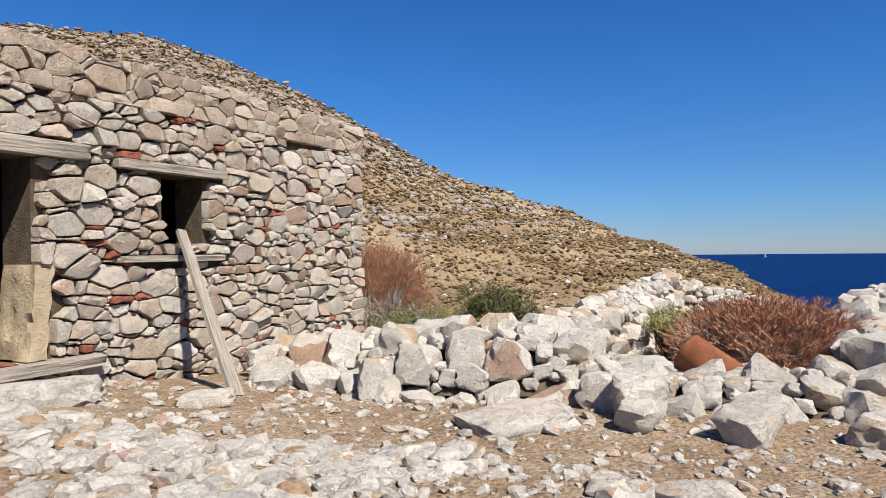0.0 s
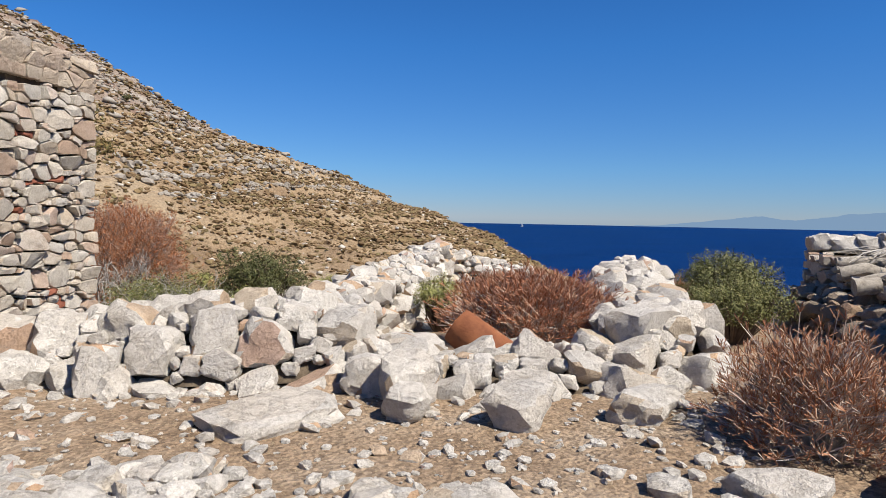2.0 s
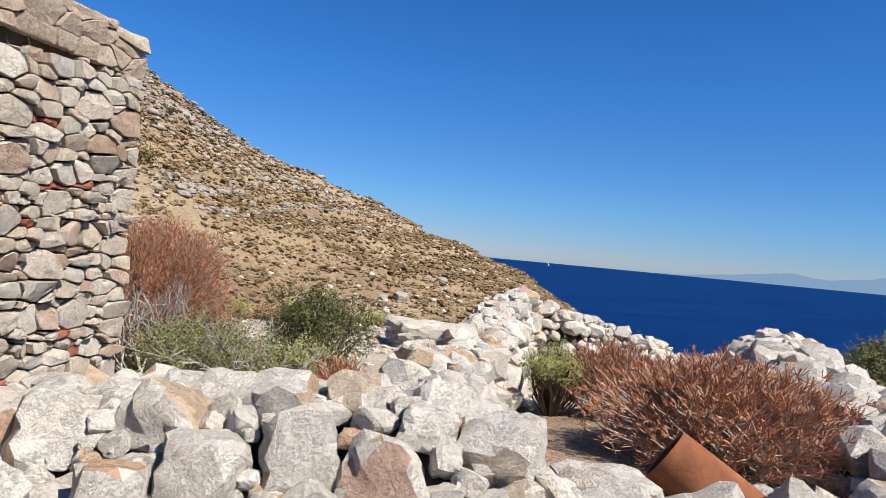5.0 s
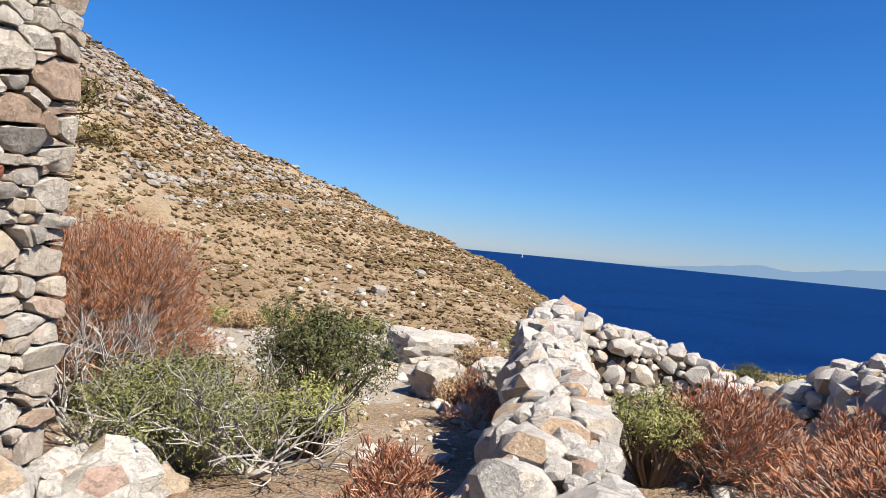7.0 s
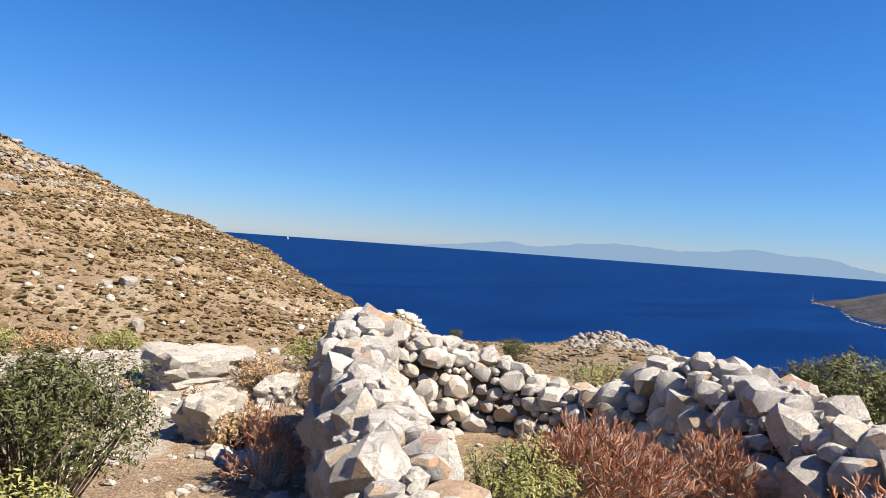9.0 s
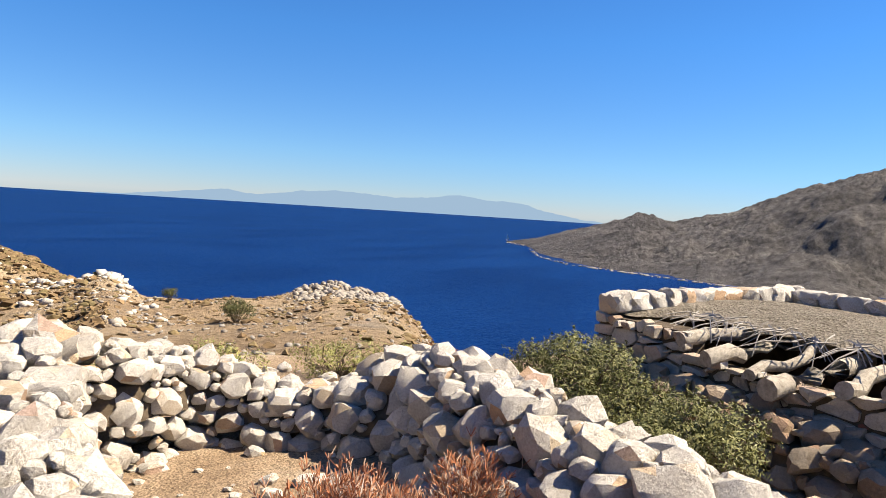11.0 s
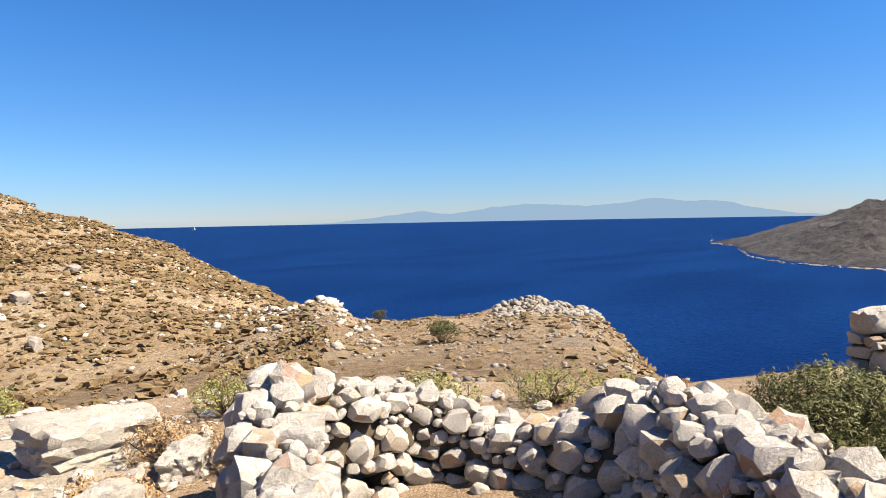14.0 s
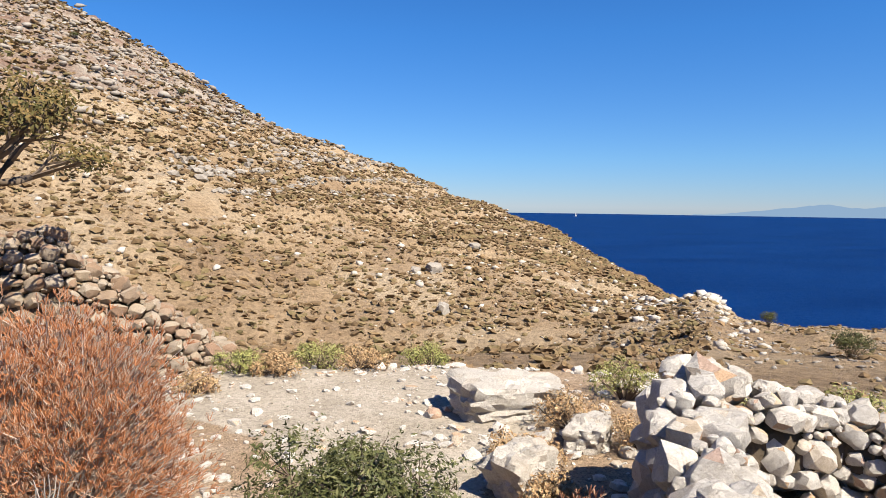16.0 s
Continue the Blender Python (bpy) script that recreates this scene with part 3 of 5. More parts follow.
def masonry_face(stones, f, length, base, top, holes, seed, near, sizes=(0.065, 0.175), material=None, shards=0.12, joint=0.009, proud=0.055, ragged=0.04, depth=0.17):
    """Rough courses of fitted stones on the outer face of a wall: each stone fills its own cell between its neighbours, less the joint."""
    r = random.Random(seed)
    wide = 1.65
    seeds = []
    z = base
    while z < top + 0.1:
        h = r.uniform(*sizes)
        u = r.uniform(0.0, 0.12)
        while u < length + 0.2:
            w = h * r.uniform(0.8, 2.4)
            big = r.random() < 0.13
            if r.random() > 0.07:
                seeds.append(((u + w / 2) / wide, z + h / 2 + r.gauss(0, 0.13) * h, r.uniform(0.0, 0.006) + (0.013 if big else 0.0), r.random() < shards))
            if r.random() < 0.42:
                seeds.append(((u + w) / wide, z + r.uniform(0, 1) * h, -0.004, r.random() < 0.4 * shards + 0.02))
            u += w
        z += h * 0.92
    cells = {}
    for i, q in enumerate(seeds):
        cells.setdefault((int(q[0] // 0.3), int(q[1] // 0.3)), []).append(i)
    for i, (su, sz, weight, shard) in enumerate(seeds):
        uu = su * wide
        if any(u0 < uu < u1 and z0 < sz < z1 for u0, u1, z0, z1 in holes) or sz > top:
            continue
        lid = top + ragged * noise.noise((uu * 1.7, seed, 0)) + ragged * 0.6 * noise.noise((uu * 5, seed, 3))
        poly = [(max(su - 0.4, 0.0), max(sz - 0.4, base)), (min(su + 0.4, length / wide), max(sz - 0.4, base)), (min(su + 0.4, length / wide), min(sz + 0.4, lid)), (max(su - 0.4, 0.0), min(sz + 0.4, lid))]
        gap = joint * r.uniform(0.5, 1.6) * (0.4 if shard else 1)
        key = (int(su // 0.3), int(sz // 0.3))
        for ix in (-2, -1, 0, 1, 2):
            for iz in (-2, -1, 0, 1, 2):
                for k in cells.get((key[0] + ix, key[1] + iz), ()):
                    if k == i or len(poly) < 3:
                        continue
                    tu, tz, other, _ = seeds[k]
                    du, dz = tu - su, tz - sz
                    far = math.hypot(du, dz)
                    if 1e-4 < far < 0.75:
                        reach = (far * far + weight - other) / (2 * far)
                        poly = clipped(poly, du / far, dz / far, (du * su + dz * sz) / far + reach - gap)
        poly = [(u * wide, q) for u, q in poly]
        for u0, u1, z0, z1 in holes:
            sides = ((uu - u1, -1, 0, -u1), (u0 - uu, 1, 0, u0), (sz - z1, 0, -1, -z1), (z0 - sz, 0, 1, z0))
            _, nx, nz, d = max(sides)
            if len(poly) > 2:
                poly = clipped(poly, nx, nz, d)
        if len(poly) < 3:
            continue
        lo_u, hi_u, lo_z, hi_z = min(p[0] for p in poly), max(p[0] for p in poly), min(p[1] for p in poly), max(p[1] for p in poly)
        if hi_u - lo_u < 0.03 or hi_z - lo_z < 0.02:
            continue
        ring = []
        for k, (u, q) in enumerate(poly):
            (pu, pz), (nu, nz) = poly[k - 1], poly[(k + 1) % len(poly)]
            cut, sag = r.uniform(0.05, 0.2), r.uniform(-0.05, 0.02)
            ring += [(u + (pu - u) * cut, q + (pz - q) * cut), (u + (nu - u) * cut, q + (nz - q) * cut)]
            if math.hypot(nu - u, nz - q) > 0.09:
                ring.append(((u + nu) / 2 + (nz - q) * sag, (q + nz) / 2 - (nu - u) * sag))
        mu, mz = sum(p[0] for p in ring) / len(ring), sum(p[1] for p in ring) / len(ring)
        small = min(hi_u - lo_u, hi_z - lo_z)
        out = proud * r.uniform(-0.6, 0.7) - (0.02 if small < 0.06 else 0)
        tilt_u, tilt_z = r.gauss(0, 0.13), r.gauss(0.05, 0.18)
        edge = min(0.014, small * 0.16)
        n, verts = len(ring), []
        for shrink, v in ((1.0, -depth), (1.0, -edge), (0.95, -edge * 0.25), (0.62, 0.0)):
            for u, q in ring:
                du, dz = (u - mu) * shrink, (q - mz) * shrink
                wob = 0.0 if v == -depth else 0.016 * noise.noise((u * 14 + shrink * 3, q * 14, seed)) * (0.4 if shrink == 1.0 else 1.0) + (tilt_u * du + tilt_z * dz)
                verts.append((du, v + out + wob, dz))
        verts.append((0.0, out + 0.006 + 0.01 * r.gauss(0, 1), 0.0))
        faces = [(a * n + k, a * n + (k + 1) % n, (a + 1) * n + (k + 1) % n, (a + 1) * n + k) for a in range(3) for k in range(n)]
        faces += [(3 * n + k, 3 * n + (k + 1) % n, 4 * n) for k in range(n)]
        thin = hi_z - lo_z < 0.10
        stones.cut(verts, faces, TILE if shard and thin else material or WALL_STONE, f @ Matrix.Translation((mu, 0, mz)), near(mu, mz), "tile_shard" if shard and thin else "stone")


def beam(name, f, u0, u1, v, z0, z1, depth, parent, label, seed=0):
    bm = bmesh.new()
    bmesh.ops.create_cube(bm, size=1)
    bmesh.ops.subdivide_edges(bm, edges=list(bm.edges), cuts=3, use_grid_fill=True)
    for q in bm.verts:
        k = Vector((q.co.x * 4 + seed, q.co.y * 2, q.co.z * 2))
        q.co += Vector((0, 0.10, 0.14)) * noise.noise(k) + Vector((0.01, 0.03, 0.05)) * noise.noise(k * 3)
    bmesh.ops.bevel(bm, geom=[e for e in bm.edges if e.calc_face_angle(0) > 1], offset=0.04, segments=1, affect="EDGES")
    bm.transform(placed((u0 + u1) / 2, v, (z0 + z1) / 2, u1 - u0, depth, z1 - z0))
    ob = bm_part(name, bm, WOOD_X, None, label, True)
    ob.matrix_world = f
    return hang(ob, parent)


def ruined_house():
    house = tagged(empty("ruined_house", HC.x, HC.y, 0), "ruined one-storey house of rough limestone with dark doorway", "house")
    f = wall_frame(HC, HD, HN)
    d0, d1, dz0, dz1 = DOOR
    w0, w1, wz0, wz1 = WINDOW
    back = -0.55
    for u0, u1, z0, z1 in ((0.02, w0, -0.6, HOUSE_TOP - 0.06), (w0, w1, -0.6, wz0), (w0, w1, wz1, HOUSE_TOP - 0.06), (w1, d0, -0.6, HOUSE_TOP - 0.06), (d0, d1, -0.6, dz0 - 0.05), (d0, d1, dz1, HOUSE_TOP - 0.06), (d1, HOUSE_L, -0.6, HOUSE_TOP - 0.06)):
        bm = bmesh.new()
        box(bm, f, u0, u1, back, -0.11, z0, z1)
        bm_part("wall_core", bm, MORTAR, house, "earth mortar bedding between the stones")
    # Walls and roof behind the doorway carry the painted inside shade
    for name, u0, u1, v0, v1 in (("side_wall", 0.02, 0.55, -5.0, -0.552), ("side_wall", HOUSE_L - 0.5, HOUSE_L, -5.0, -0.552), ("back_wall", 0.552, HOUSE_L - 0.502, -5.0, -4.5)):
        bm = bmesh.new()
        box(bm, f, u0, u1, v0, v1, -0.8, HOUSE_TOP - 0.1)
        bm_part(name, bm, INSIDE_SHADE, house)
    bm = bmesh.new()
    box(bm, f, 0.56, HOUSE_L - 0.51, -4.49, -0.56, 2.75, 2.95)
    bm_part("roof", bm, INSIDE_SHADE, house, "flat earth roof on old timbers")
    bm = bmesh.new()
    box(bm, f, d0 - 0.15, d0 + 0.012, -0.545, -0.005, dz0 - 0.02, 1.36)
    bmesh.ops.subdivide_edges(bm, edges=list(bm.edges), cuts=9, use_grid_fill=True)
    for q in bm.verts:
        q.co += (HD * 0.05 + HN * 0.03) * noise.noise(q.co * 3.1) + HD * 0.16 * max(0, 1.36 - q.co.z) * 0.6 + (HN * 0.03 + HD * 0.05) * noise.noise(q.co * 9)
    bm_part("jamb_plaster", bm, PLASTER, house, "crumbling tan plaster on the door jamb", True)
    stones = Stones(house, 300)
    band = HOUSE_TOP - 0.42
    masonry_face(stones, f, HOUSE_L, -0.35, band, (DOOR, WINDOW, (d0 - 0.5, d1 + 0.4, dz1, dz1 + 0.17), (2.95, 4.45, wz1, wz1 + 0.11), (3.0, 4.4, 1.36, 1.44), (d0 - 0.16, d0, dz0, 1.35)), 7, lambda u, z: u < 2.6, ragged=0.0)
    masonry_face(stones, f, HOUSE_L, band, HOUSE_TOP + 0.04, (), 8, lambda u, z: False, (0.12, 0.24), PINK_STONE, 0.03, 0.004, 0.012, 0.06)
    stones.done("rough pale and rusty limestone blocks")
    beam("door_lintel", f, d0 - 0.5, d1 + 0.4, -0.10, dz1, dz1 + 0.16, 0.3, house, "grey weathered timber lintel", 1)
    beam("window_lintel", f, 2.95, 4.45, -0.10, wz1, wz1 + 0.10, 0.28, house, "grey weathered timber lintel", 2)
    beam("window_sill", f, 3.0, 4.4, -0.08, 1.36, 1.43, 0.24, house, "grey weathered timber sill", 3)
    beam("threshold", f, 4.7, 6.6, 0.02, 0.36, 0.47, 0.26, house, "split grey timber threshold", 4)
    return house


ruined_house()


def leaning_plank():
    p = tagged(empty("plank", -0.95, 6.95, 0.0), "bleached wooden plank leaning against the house window", "plank")
    a, b = Vector((-0.90, 6.92, 0.06)), Vector((-1.83, 7.96, 1.70))
    d = (b - a).normalized()
    side = HD
    side = (side - d * side.dot(d)).normalized()
    n = d.cross(side)
    bm = bmesh.new()
    bmesh.ops.create_cube(bm, size=1)
    bmesh.ops.subdivide_edges(bm, edges=list(bm.edges), cuts=5, use_grid_fill=True)
    for q in bm.verts:
        q.co += Vector((0.10 * noise.noise(Vector((q.co.z * 5, q.co.x, 0))), 0.10 * noise.noise(Vector((q.co.z * 3, 4, 1))), 0))
        q.co.x *= 1.0 - 0.25 * (q.co.z + 0.5)
    L = (b - a).length
    bm.transform(Matrix.Diagonal((0.135, 0.05, L, 1)))
    m = Matrix((side, n, d)).transposed().to_4x4()
    m.translation = (a + b) / 2
    me = bpy.data.meshes.new("board")
    bm.to_mesh(me)
    bm.free()
    me.materials.append(WOOD)
    ob = new("board", me)
    ob.matrix_world = m
    hang(ob, p)


leaning_plank()

# ---- dry-stone walls and rubble ----


def rubble_wall(name, label, spine, half, seed, stones_of, size, most=300, near=lambda x, y: True, square=4.0, step=0.92):
    """Stones laid over a long mound. spine: x, y, top; half: half its width at the foot; size: least and largest stone."""
    r = random.Random(seed)
    thing = tagged(empty(name, spine[0][0], spine[0][1], height(spine[0][0], spine[0][1])), label, "stone wall", kind="structure" if name.startswith("wall") else "")
    stones = Stones(thing, most)
    core_v, core_f = [], []
    length = 0.0
    pts = [Vector((x, y, 0)) for x, y, _ in spine]
    tops = [t for *_, t in spine]
    cum = [0.0]
    for a, b in zip(pts, pts[1:]):
        cum.append(cum[-1] + (b - a).length)

    def at(s):
        s = min(max(s, 0), cum[-1])
        i = max(k for k in range(len(cum) - 1) if cum[k] <= s)
        k = (s - cum[i]) / (cum[i + 1] - cum[i])
        p, d = pts[i].lerp(pts[i + 1], k), (pts[i + 1] - pts[i]).normalized()
        return p, Vector((d.y, -d.x, 0)), tops[i] + (tops[i + 1] - tops[i]) * k

    def section(s, lat, shrink=1.0):
        p, n, top = at(s)
        k = lat / half
        q = p + n * lat
        g = height(q.x, q.y) - 0.05
        prof = max(0.0, 1 - abs(k) ** square)
        bump = 1 + 0.10 * noise.noise((s * 1.3, lat * 2, seed))
        return Vector((q.x, q.y, g + max(top - g, 0.05) * prof * shrink * bump)), n

    ns, nl = max(int(cum[-1] / 0.06), 2), 14
    for i in range(ns + 1):
        for j in range(nl + 1):
            p, _ = section(cum[-1] * i / ns, half * (2 * j / nl - 1) * 0.88, 0.80)
            core_v.append((p.x, p.y, p.z - 0.06))
    for i in range(ns):
        for j in range(nl):
            a = i * (nl + 1) + j
            core_f.append((a, a + 1, a + nl + 2, a + nl + 1))
    part("core", mesh_of("core", core_v, core_f, RUBBLE_EARTH, True), thing, "packed earth and small rubble")
    # profile arcs, walked by length, so that faces and tops are covered alike
    arcs = []
    for i in range(ns + 1):
        line = [section(cum[-1] * i / ns, half * q)[0] for q in np.sin(np.linspace(-math.pi / 2, math.pi / 2, 60))]
        run = np.r_[0, np.cumsum([(q - p).length for p, q in zip(line, line[1:])])]
        arcs.append((line, run))
    area = cum[-1] * float(np.mean([run[-1] for _, run in arcs]))
    taken, cell = {}, size[1]
    radius = size[1] / 2
    chosen = []
    while radius > 0.045:
        for _ in range(int(2.2 * area / radius ** 2 * (0.35 if radius > size[0] / 2 else 0.6))):
            line, run = arcs[r.randrange(ns + 1)]
            k = int(np.searchsorted(run, r.random() * run[-1]))
            k = min(max(k, 1), 58)
            p = line[k] + Vector((r.uniform(-0.5, 0.5), r.uniform(-0.5, 0.5), 0)) * 0.06
            key = (int(p.x // cell), int(p.y // cell), int(p.z // cell))
            clash = False
            for ix in (-1, 0, 1):
                for iy in (-1, 0, 1):
                    for iz in (-1, 0, 1):
                        for q, rq in taken.get((key[0] + ix, key[1] + iy, key[2] + iz), ()):
                            if (p - q).length < 1.0 * (radius + rq):
                                clash = True
                                break
            if clash:
                continue
            taken.setdefault(key, []).append((p, radius))
            along = (line[k + 1] - line[k - 1]).normalized()
            chosen.append((p, radius, along))
        radius *= 0.80
    for p, rad, along in chosen:
        out = Vector((-along.z * along.x, -along.z * along.y, math.hypot(along.x, along.y)))
        out = out.normalized() if out.length > 0.01 else Vector((0, 0, 1))
        yaw = math.atan2(along.y, along.x) + math.pi / 2 + r.gauss(0, 0.4)
        c = p - out * rad * 0.30
        m = placed(c.x, c.y, c.z, 2 * rad * r.uniform(0.95, 1.25), 2 * rad * r.uniform(0.85, 1.08), 2 * rad * r.uniform(0.68, 1.0), yaw, r.gauss(0, 0.3), r.gauss(0, 0.3))
        stones.put(stones_of[r.randrange(len(stones_of))], m, near(p.x, p.y) and rad > 0.07)
    stones.done("smaller pale limestone rubble")
    return thing


rubble_wall("rubble_heap", "low heap of fallen white limestone blocks beside the house", ((-1.0, 8.3, 0.22), (-0.3, 8.35, 0.40), (0.6, 8.0, 0.50), (1.3, 7.75, 0.58), (2.0, 7.6, 0.62), (2.7, 7.5, 0.48)), 0.85, 3, BIG, (0.18, 0.44), 300, square=2.6)
rubble_wall("wall_east", "dry-stone wall of pale limestone running downhill", ((2.27, 8.0, 0.46), (2.53, 8.9, 0.52), (3.07, 10.0, 0.57), (3.69, 11.1, 0.58), (5.0, 13.7, 0.66), (5.55, 14.8, 0.76), (6.2, 15.6, 0.80)), 0.39, 4, MID, (0.13, 0.40), 300, lambda x, y: y < 15, square=7.0)
rubble_wall("wall_north", "dry-stone enclosure wall of stacked limestone", ((6.1, 15.6, 0.72), (7.0, 15.25, 0.50), (7.9, 15.4, 0.36), (8.4, 14.8, 0.10), (8.6, 14.1, -0.18), (8.9, 13.4, 0.10)), 0.42, 5, MID, (0.14, 0.32), 300, square=7.0)
rubble_wall("rubble_bank", "collapsed bank of loose white limestone rubble", ((8.9, 13.4, 0.14), (9.2, 12.5, 0.60), (8.5, 11.5, 0.66), (7.9, 10.9, 0.72), (6.9, 9.3, 0.62), (6.1, 7.8, 0.55), (5.5, 6.75, 0.55)), 0.72, 6, MID, (0.14, 0.40), 300, lambda x, y: y < 12.4, square=4.0)
rubble_wall("rubble_heap", "scattered limestone blocks round the red bush", ((2.7, 6.9, 0.30), (3.6, 6.7, 0.22), (4.6, 6.5, 0.30), (5.5, 6.5, 0.50)), 0.62, 8, BIG, (0.16, 0.42), 200, square=2.2)
rubble_wall("terrace_wall", "old dry-stone terrace wall climbing the slope", ((0.5, 26.6, -1.0), (-0.5, 26.6, -0.45), (-1.6, 26.5, 0.45), (-2.8, 26.4, 1.2), (-3.2, 26.3, 1.85), (-5.0, 26.2, 1.75), (-9.0, 25.5, 2.3)), 0.85, 9, PALE_GREYS, (0.12, 0.36), 0, square=3.0)
rubble_wall("rubble_heap", "low stones fallen along the foot of the house", ((-0.8, 8.9, 0.16), (-0.35, 9.8, 0.14), (0.0, 10.6, 0.02), (0.2, 11.3, -0.1)), 0.5, 10, MID, (0.16, 0.5), 150, square=2.4)

# ---- second building, roof half fallen in ----
BF, BE = Vector((12.09, 11.26, 0)), Vector((-0.459, -0.888, 0)).normalized()
BN = Vector((-0.888, 0.459, 0)).normalized()


def flat_roofed_ruin():
    ruin = tagged(empty("flat_roofed_ruin", BF.x, BF.y, -0.9), "low stone building, its roof timbers bared by a fallen wall", "building")
    f = wall_frame(BF, BE, BN)
    bm = bmesh.new()
    box(bm, f, 4.45, 11.0, -0.55, -0.004, -1.6, 1.18)
    bm_part("front_wall", bm, MORTAR, ruin, "brown earth mortar behind the stones")
    bm = bmesh.new()
    box(bm, f, 0.02, 1.55, -0.55, -0.10, -1.6, 0.88)
    box(bm, f, 1.552, 4.448, -0.55, -0.10, -1.6, 0.50)
    bm_part("broken_wall", bm, MORTAR, ruin, "broken stump of the fallen wall")
    for name, u0, u1, v0, v1 in (("side_wall", 0.02, 0.5, -5.2, -0.552), ("back_wall", 0.502, 10.5, -5.2, -4.7), ("side_wall", 10.502, 11.0, -5.2, -0.552)):
        bm = bmesh.new()
        box(bm, f, u0, u1, v0, v1, -1.8, 0.92)
        bm_part(name, bm, MORTAR, ruin)
    bm = bmesh.new()
    n_u, n_v = 60, 26
    grid = []
    for i in range(n_u + 1):
        u = 0.1 + 10.7 * i / n_u
        edge = -0.5 if u > 4.5 else -1.15 - 0.35 * noise.noise((u * 2.1, 3, 1)) if u > 0.7 else -0.2
        for j in range(n_v + 1):
            v = edge + (-5.1 - edge) * j / n_v
            z = 0.93 + 0.16 * math.sin(min(j / n_v, 1) * math.pi) + 0.03 * noise.noise((u * 3, v * 3, 0)) + 0.02 * noise.noise((u * 9, v * 9, 0))
            grid.append(bm.verts.new(f @ Vector((u, v, z))))
    for i in range(n_u):
        for j in range(n_v):
            a = i * (n_v + 1) + j
            bm.faces.new((grid[a], grid[a + 1], grid[a + n_v + 2], grid[a + n_v + 1]))
    bmesh.ops.solidify(bm, geom=list(bm.faces), thickness=0.2)
    bm_part("roof", bm, ROOFG, ruin, "flat roof of grey earth and gravel", True)
    for k, (u, v1, z1, lean, rad) in enumerate(((1.55, 0.0, 0.78, -0.1, 0.10), (2.05, 0.12, 0.64, -0.35, 0.11), (2.65, 0.05, 0.58, -0.1, 0.075), (2.95, 0.30, 0.52, -0.45, 0.13), (3.65, 0.05, 0.62, -0.2, 0.10), (4.05, 0.0, 0.66, -0.3, 0.11))):
        j = Joined()
        a, b = Vector((u, v1, z1)), Vector((u - lean, -1.9, 0.86))
        pts = [f @ (a.lerp(b, q / 6) + Vector((0.2 * noise.noise((q * 0.8, k * 3.1, 0)), 0, 0.12 * noise.noise((q * 0.7, k * 3.1, 5))))) for q in range(7)]
        j.tube(pts, rad * 1.05, rad * 0.8, 9)
        me = j.mesh("roof_beam", WOOD_R, True)
        me.set_sharp_from_angle(angle=radians(40))
        part("roof_beam", me, ruin, "bleached round roof timber")
    r = random.Random(5)
    j = Joined()
    for k in range(70):
        u, v = r.uniform(1.0, 3.6), r.uniform(-1.4, -0.6)
        a = Vector((u, v, 0.95 + r.uniform(0, 0.12)))
        b = a + Vector((r.uniform(-0.5, 0.5), r.uniform(0.1, 0.7), r.uniform(-0.3, 0.02)))
        j.tube([f @ a, f @ (a.lerp(b, 0.5) + Vector((0, 0, 0.05))), f @ b], 0.012, 0.006)
    tagged(part("brushwood", j.mesh("brushwood", GREY_STEM), ruin, "dry brushwood poking from the roof edge"), kind="stuff")
    stones = Stones(ruin, 300)
    masonry_face(stones, f @ Matrix.Translation((4.35, 0.035, 0)), 6.6, -1.3, 1.24, (), 21, lambda u, z: u < 2.6 and z > -0.6, (0.10, 0.22), BROWN_STONE, 0.05, 0.007, 0.02)
    masonry_face(stones, f @ Matrix.Translation((0, 0.02, 0)), 1.65, -1.2, 0.94, (), 22, lambda u, z: True, (0.09, 0.22), WALL_STONE, 0.0, 0.014, 0.09, 0.12)
    masonry_face(stones, f @ Matrix.Translation((1.6, -0.04, 0)), 2.85, -1.0, 0.60, (), 23, lambda u, z: False, (0.09, 0.22), WALL_STONE, 0.02, 0.014, 0.09, 0.14)
    q = 0.0
    while q < 5.2:
        w = r.uniform(0.3, 0.52)
        stones.put(BIG[r.randrange(20)], f @ placed(0.22, -q - w / 2, 1.08, 0.42, w * 1.1, 0.36, r.gauss(0, 0.06), r.gauss(0, 0.06), r.gauss(0, 0.06)))
        q += w
    q = 0.4
    while q < 10.8:
        w = r.uniform(0.28, 0.62)
        stones.put(BIG[r.randrange(20)], f @ placed(q + w / 2, -4.95, 1.08, w * 1.06, 0.4, 0.32, r.gauss(0, 0.05), r.gauss(0, 0.05), r.gauss(0, 0.05)))
        q += w
    stones.done("rough limestone masonry")


flat_roofed_ruin()
e = BF + BE * 0.6 + BN * 0.1
g = BF + BE * 4.6 + BN * 0.2
# Darker stone than the other heaps, to put shade into this spill's colour
rubble_wall("rubble_heap", "spill of stones from the fallen wall of the ruin", ((e.x, e.y, 0.25), ((e + (g - e) * 0.35).x, (e + (g - e) * 0.35).y, 0.28), ((e + (g - e) * 0.7).x, (e + (g - e) * 0.7).y, 0.20), (g.x, g.y, 0.0)), 0.46, 31, PALE_GREYS, (0.12, 0.34), 300, square=5.0)

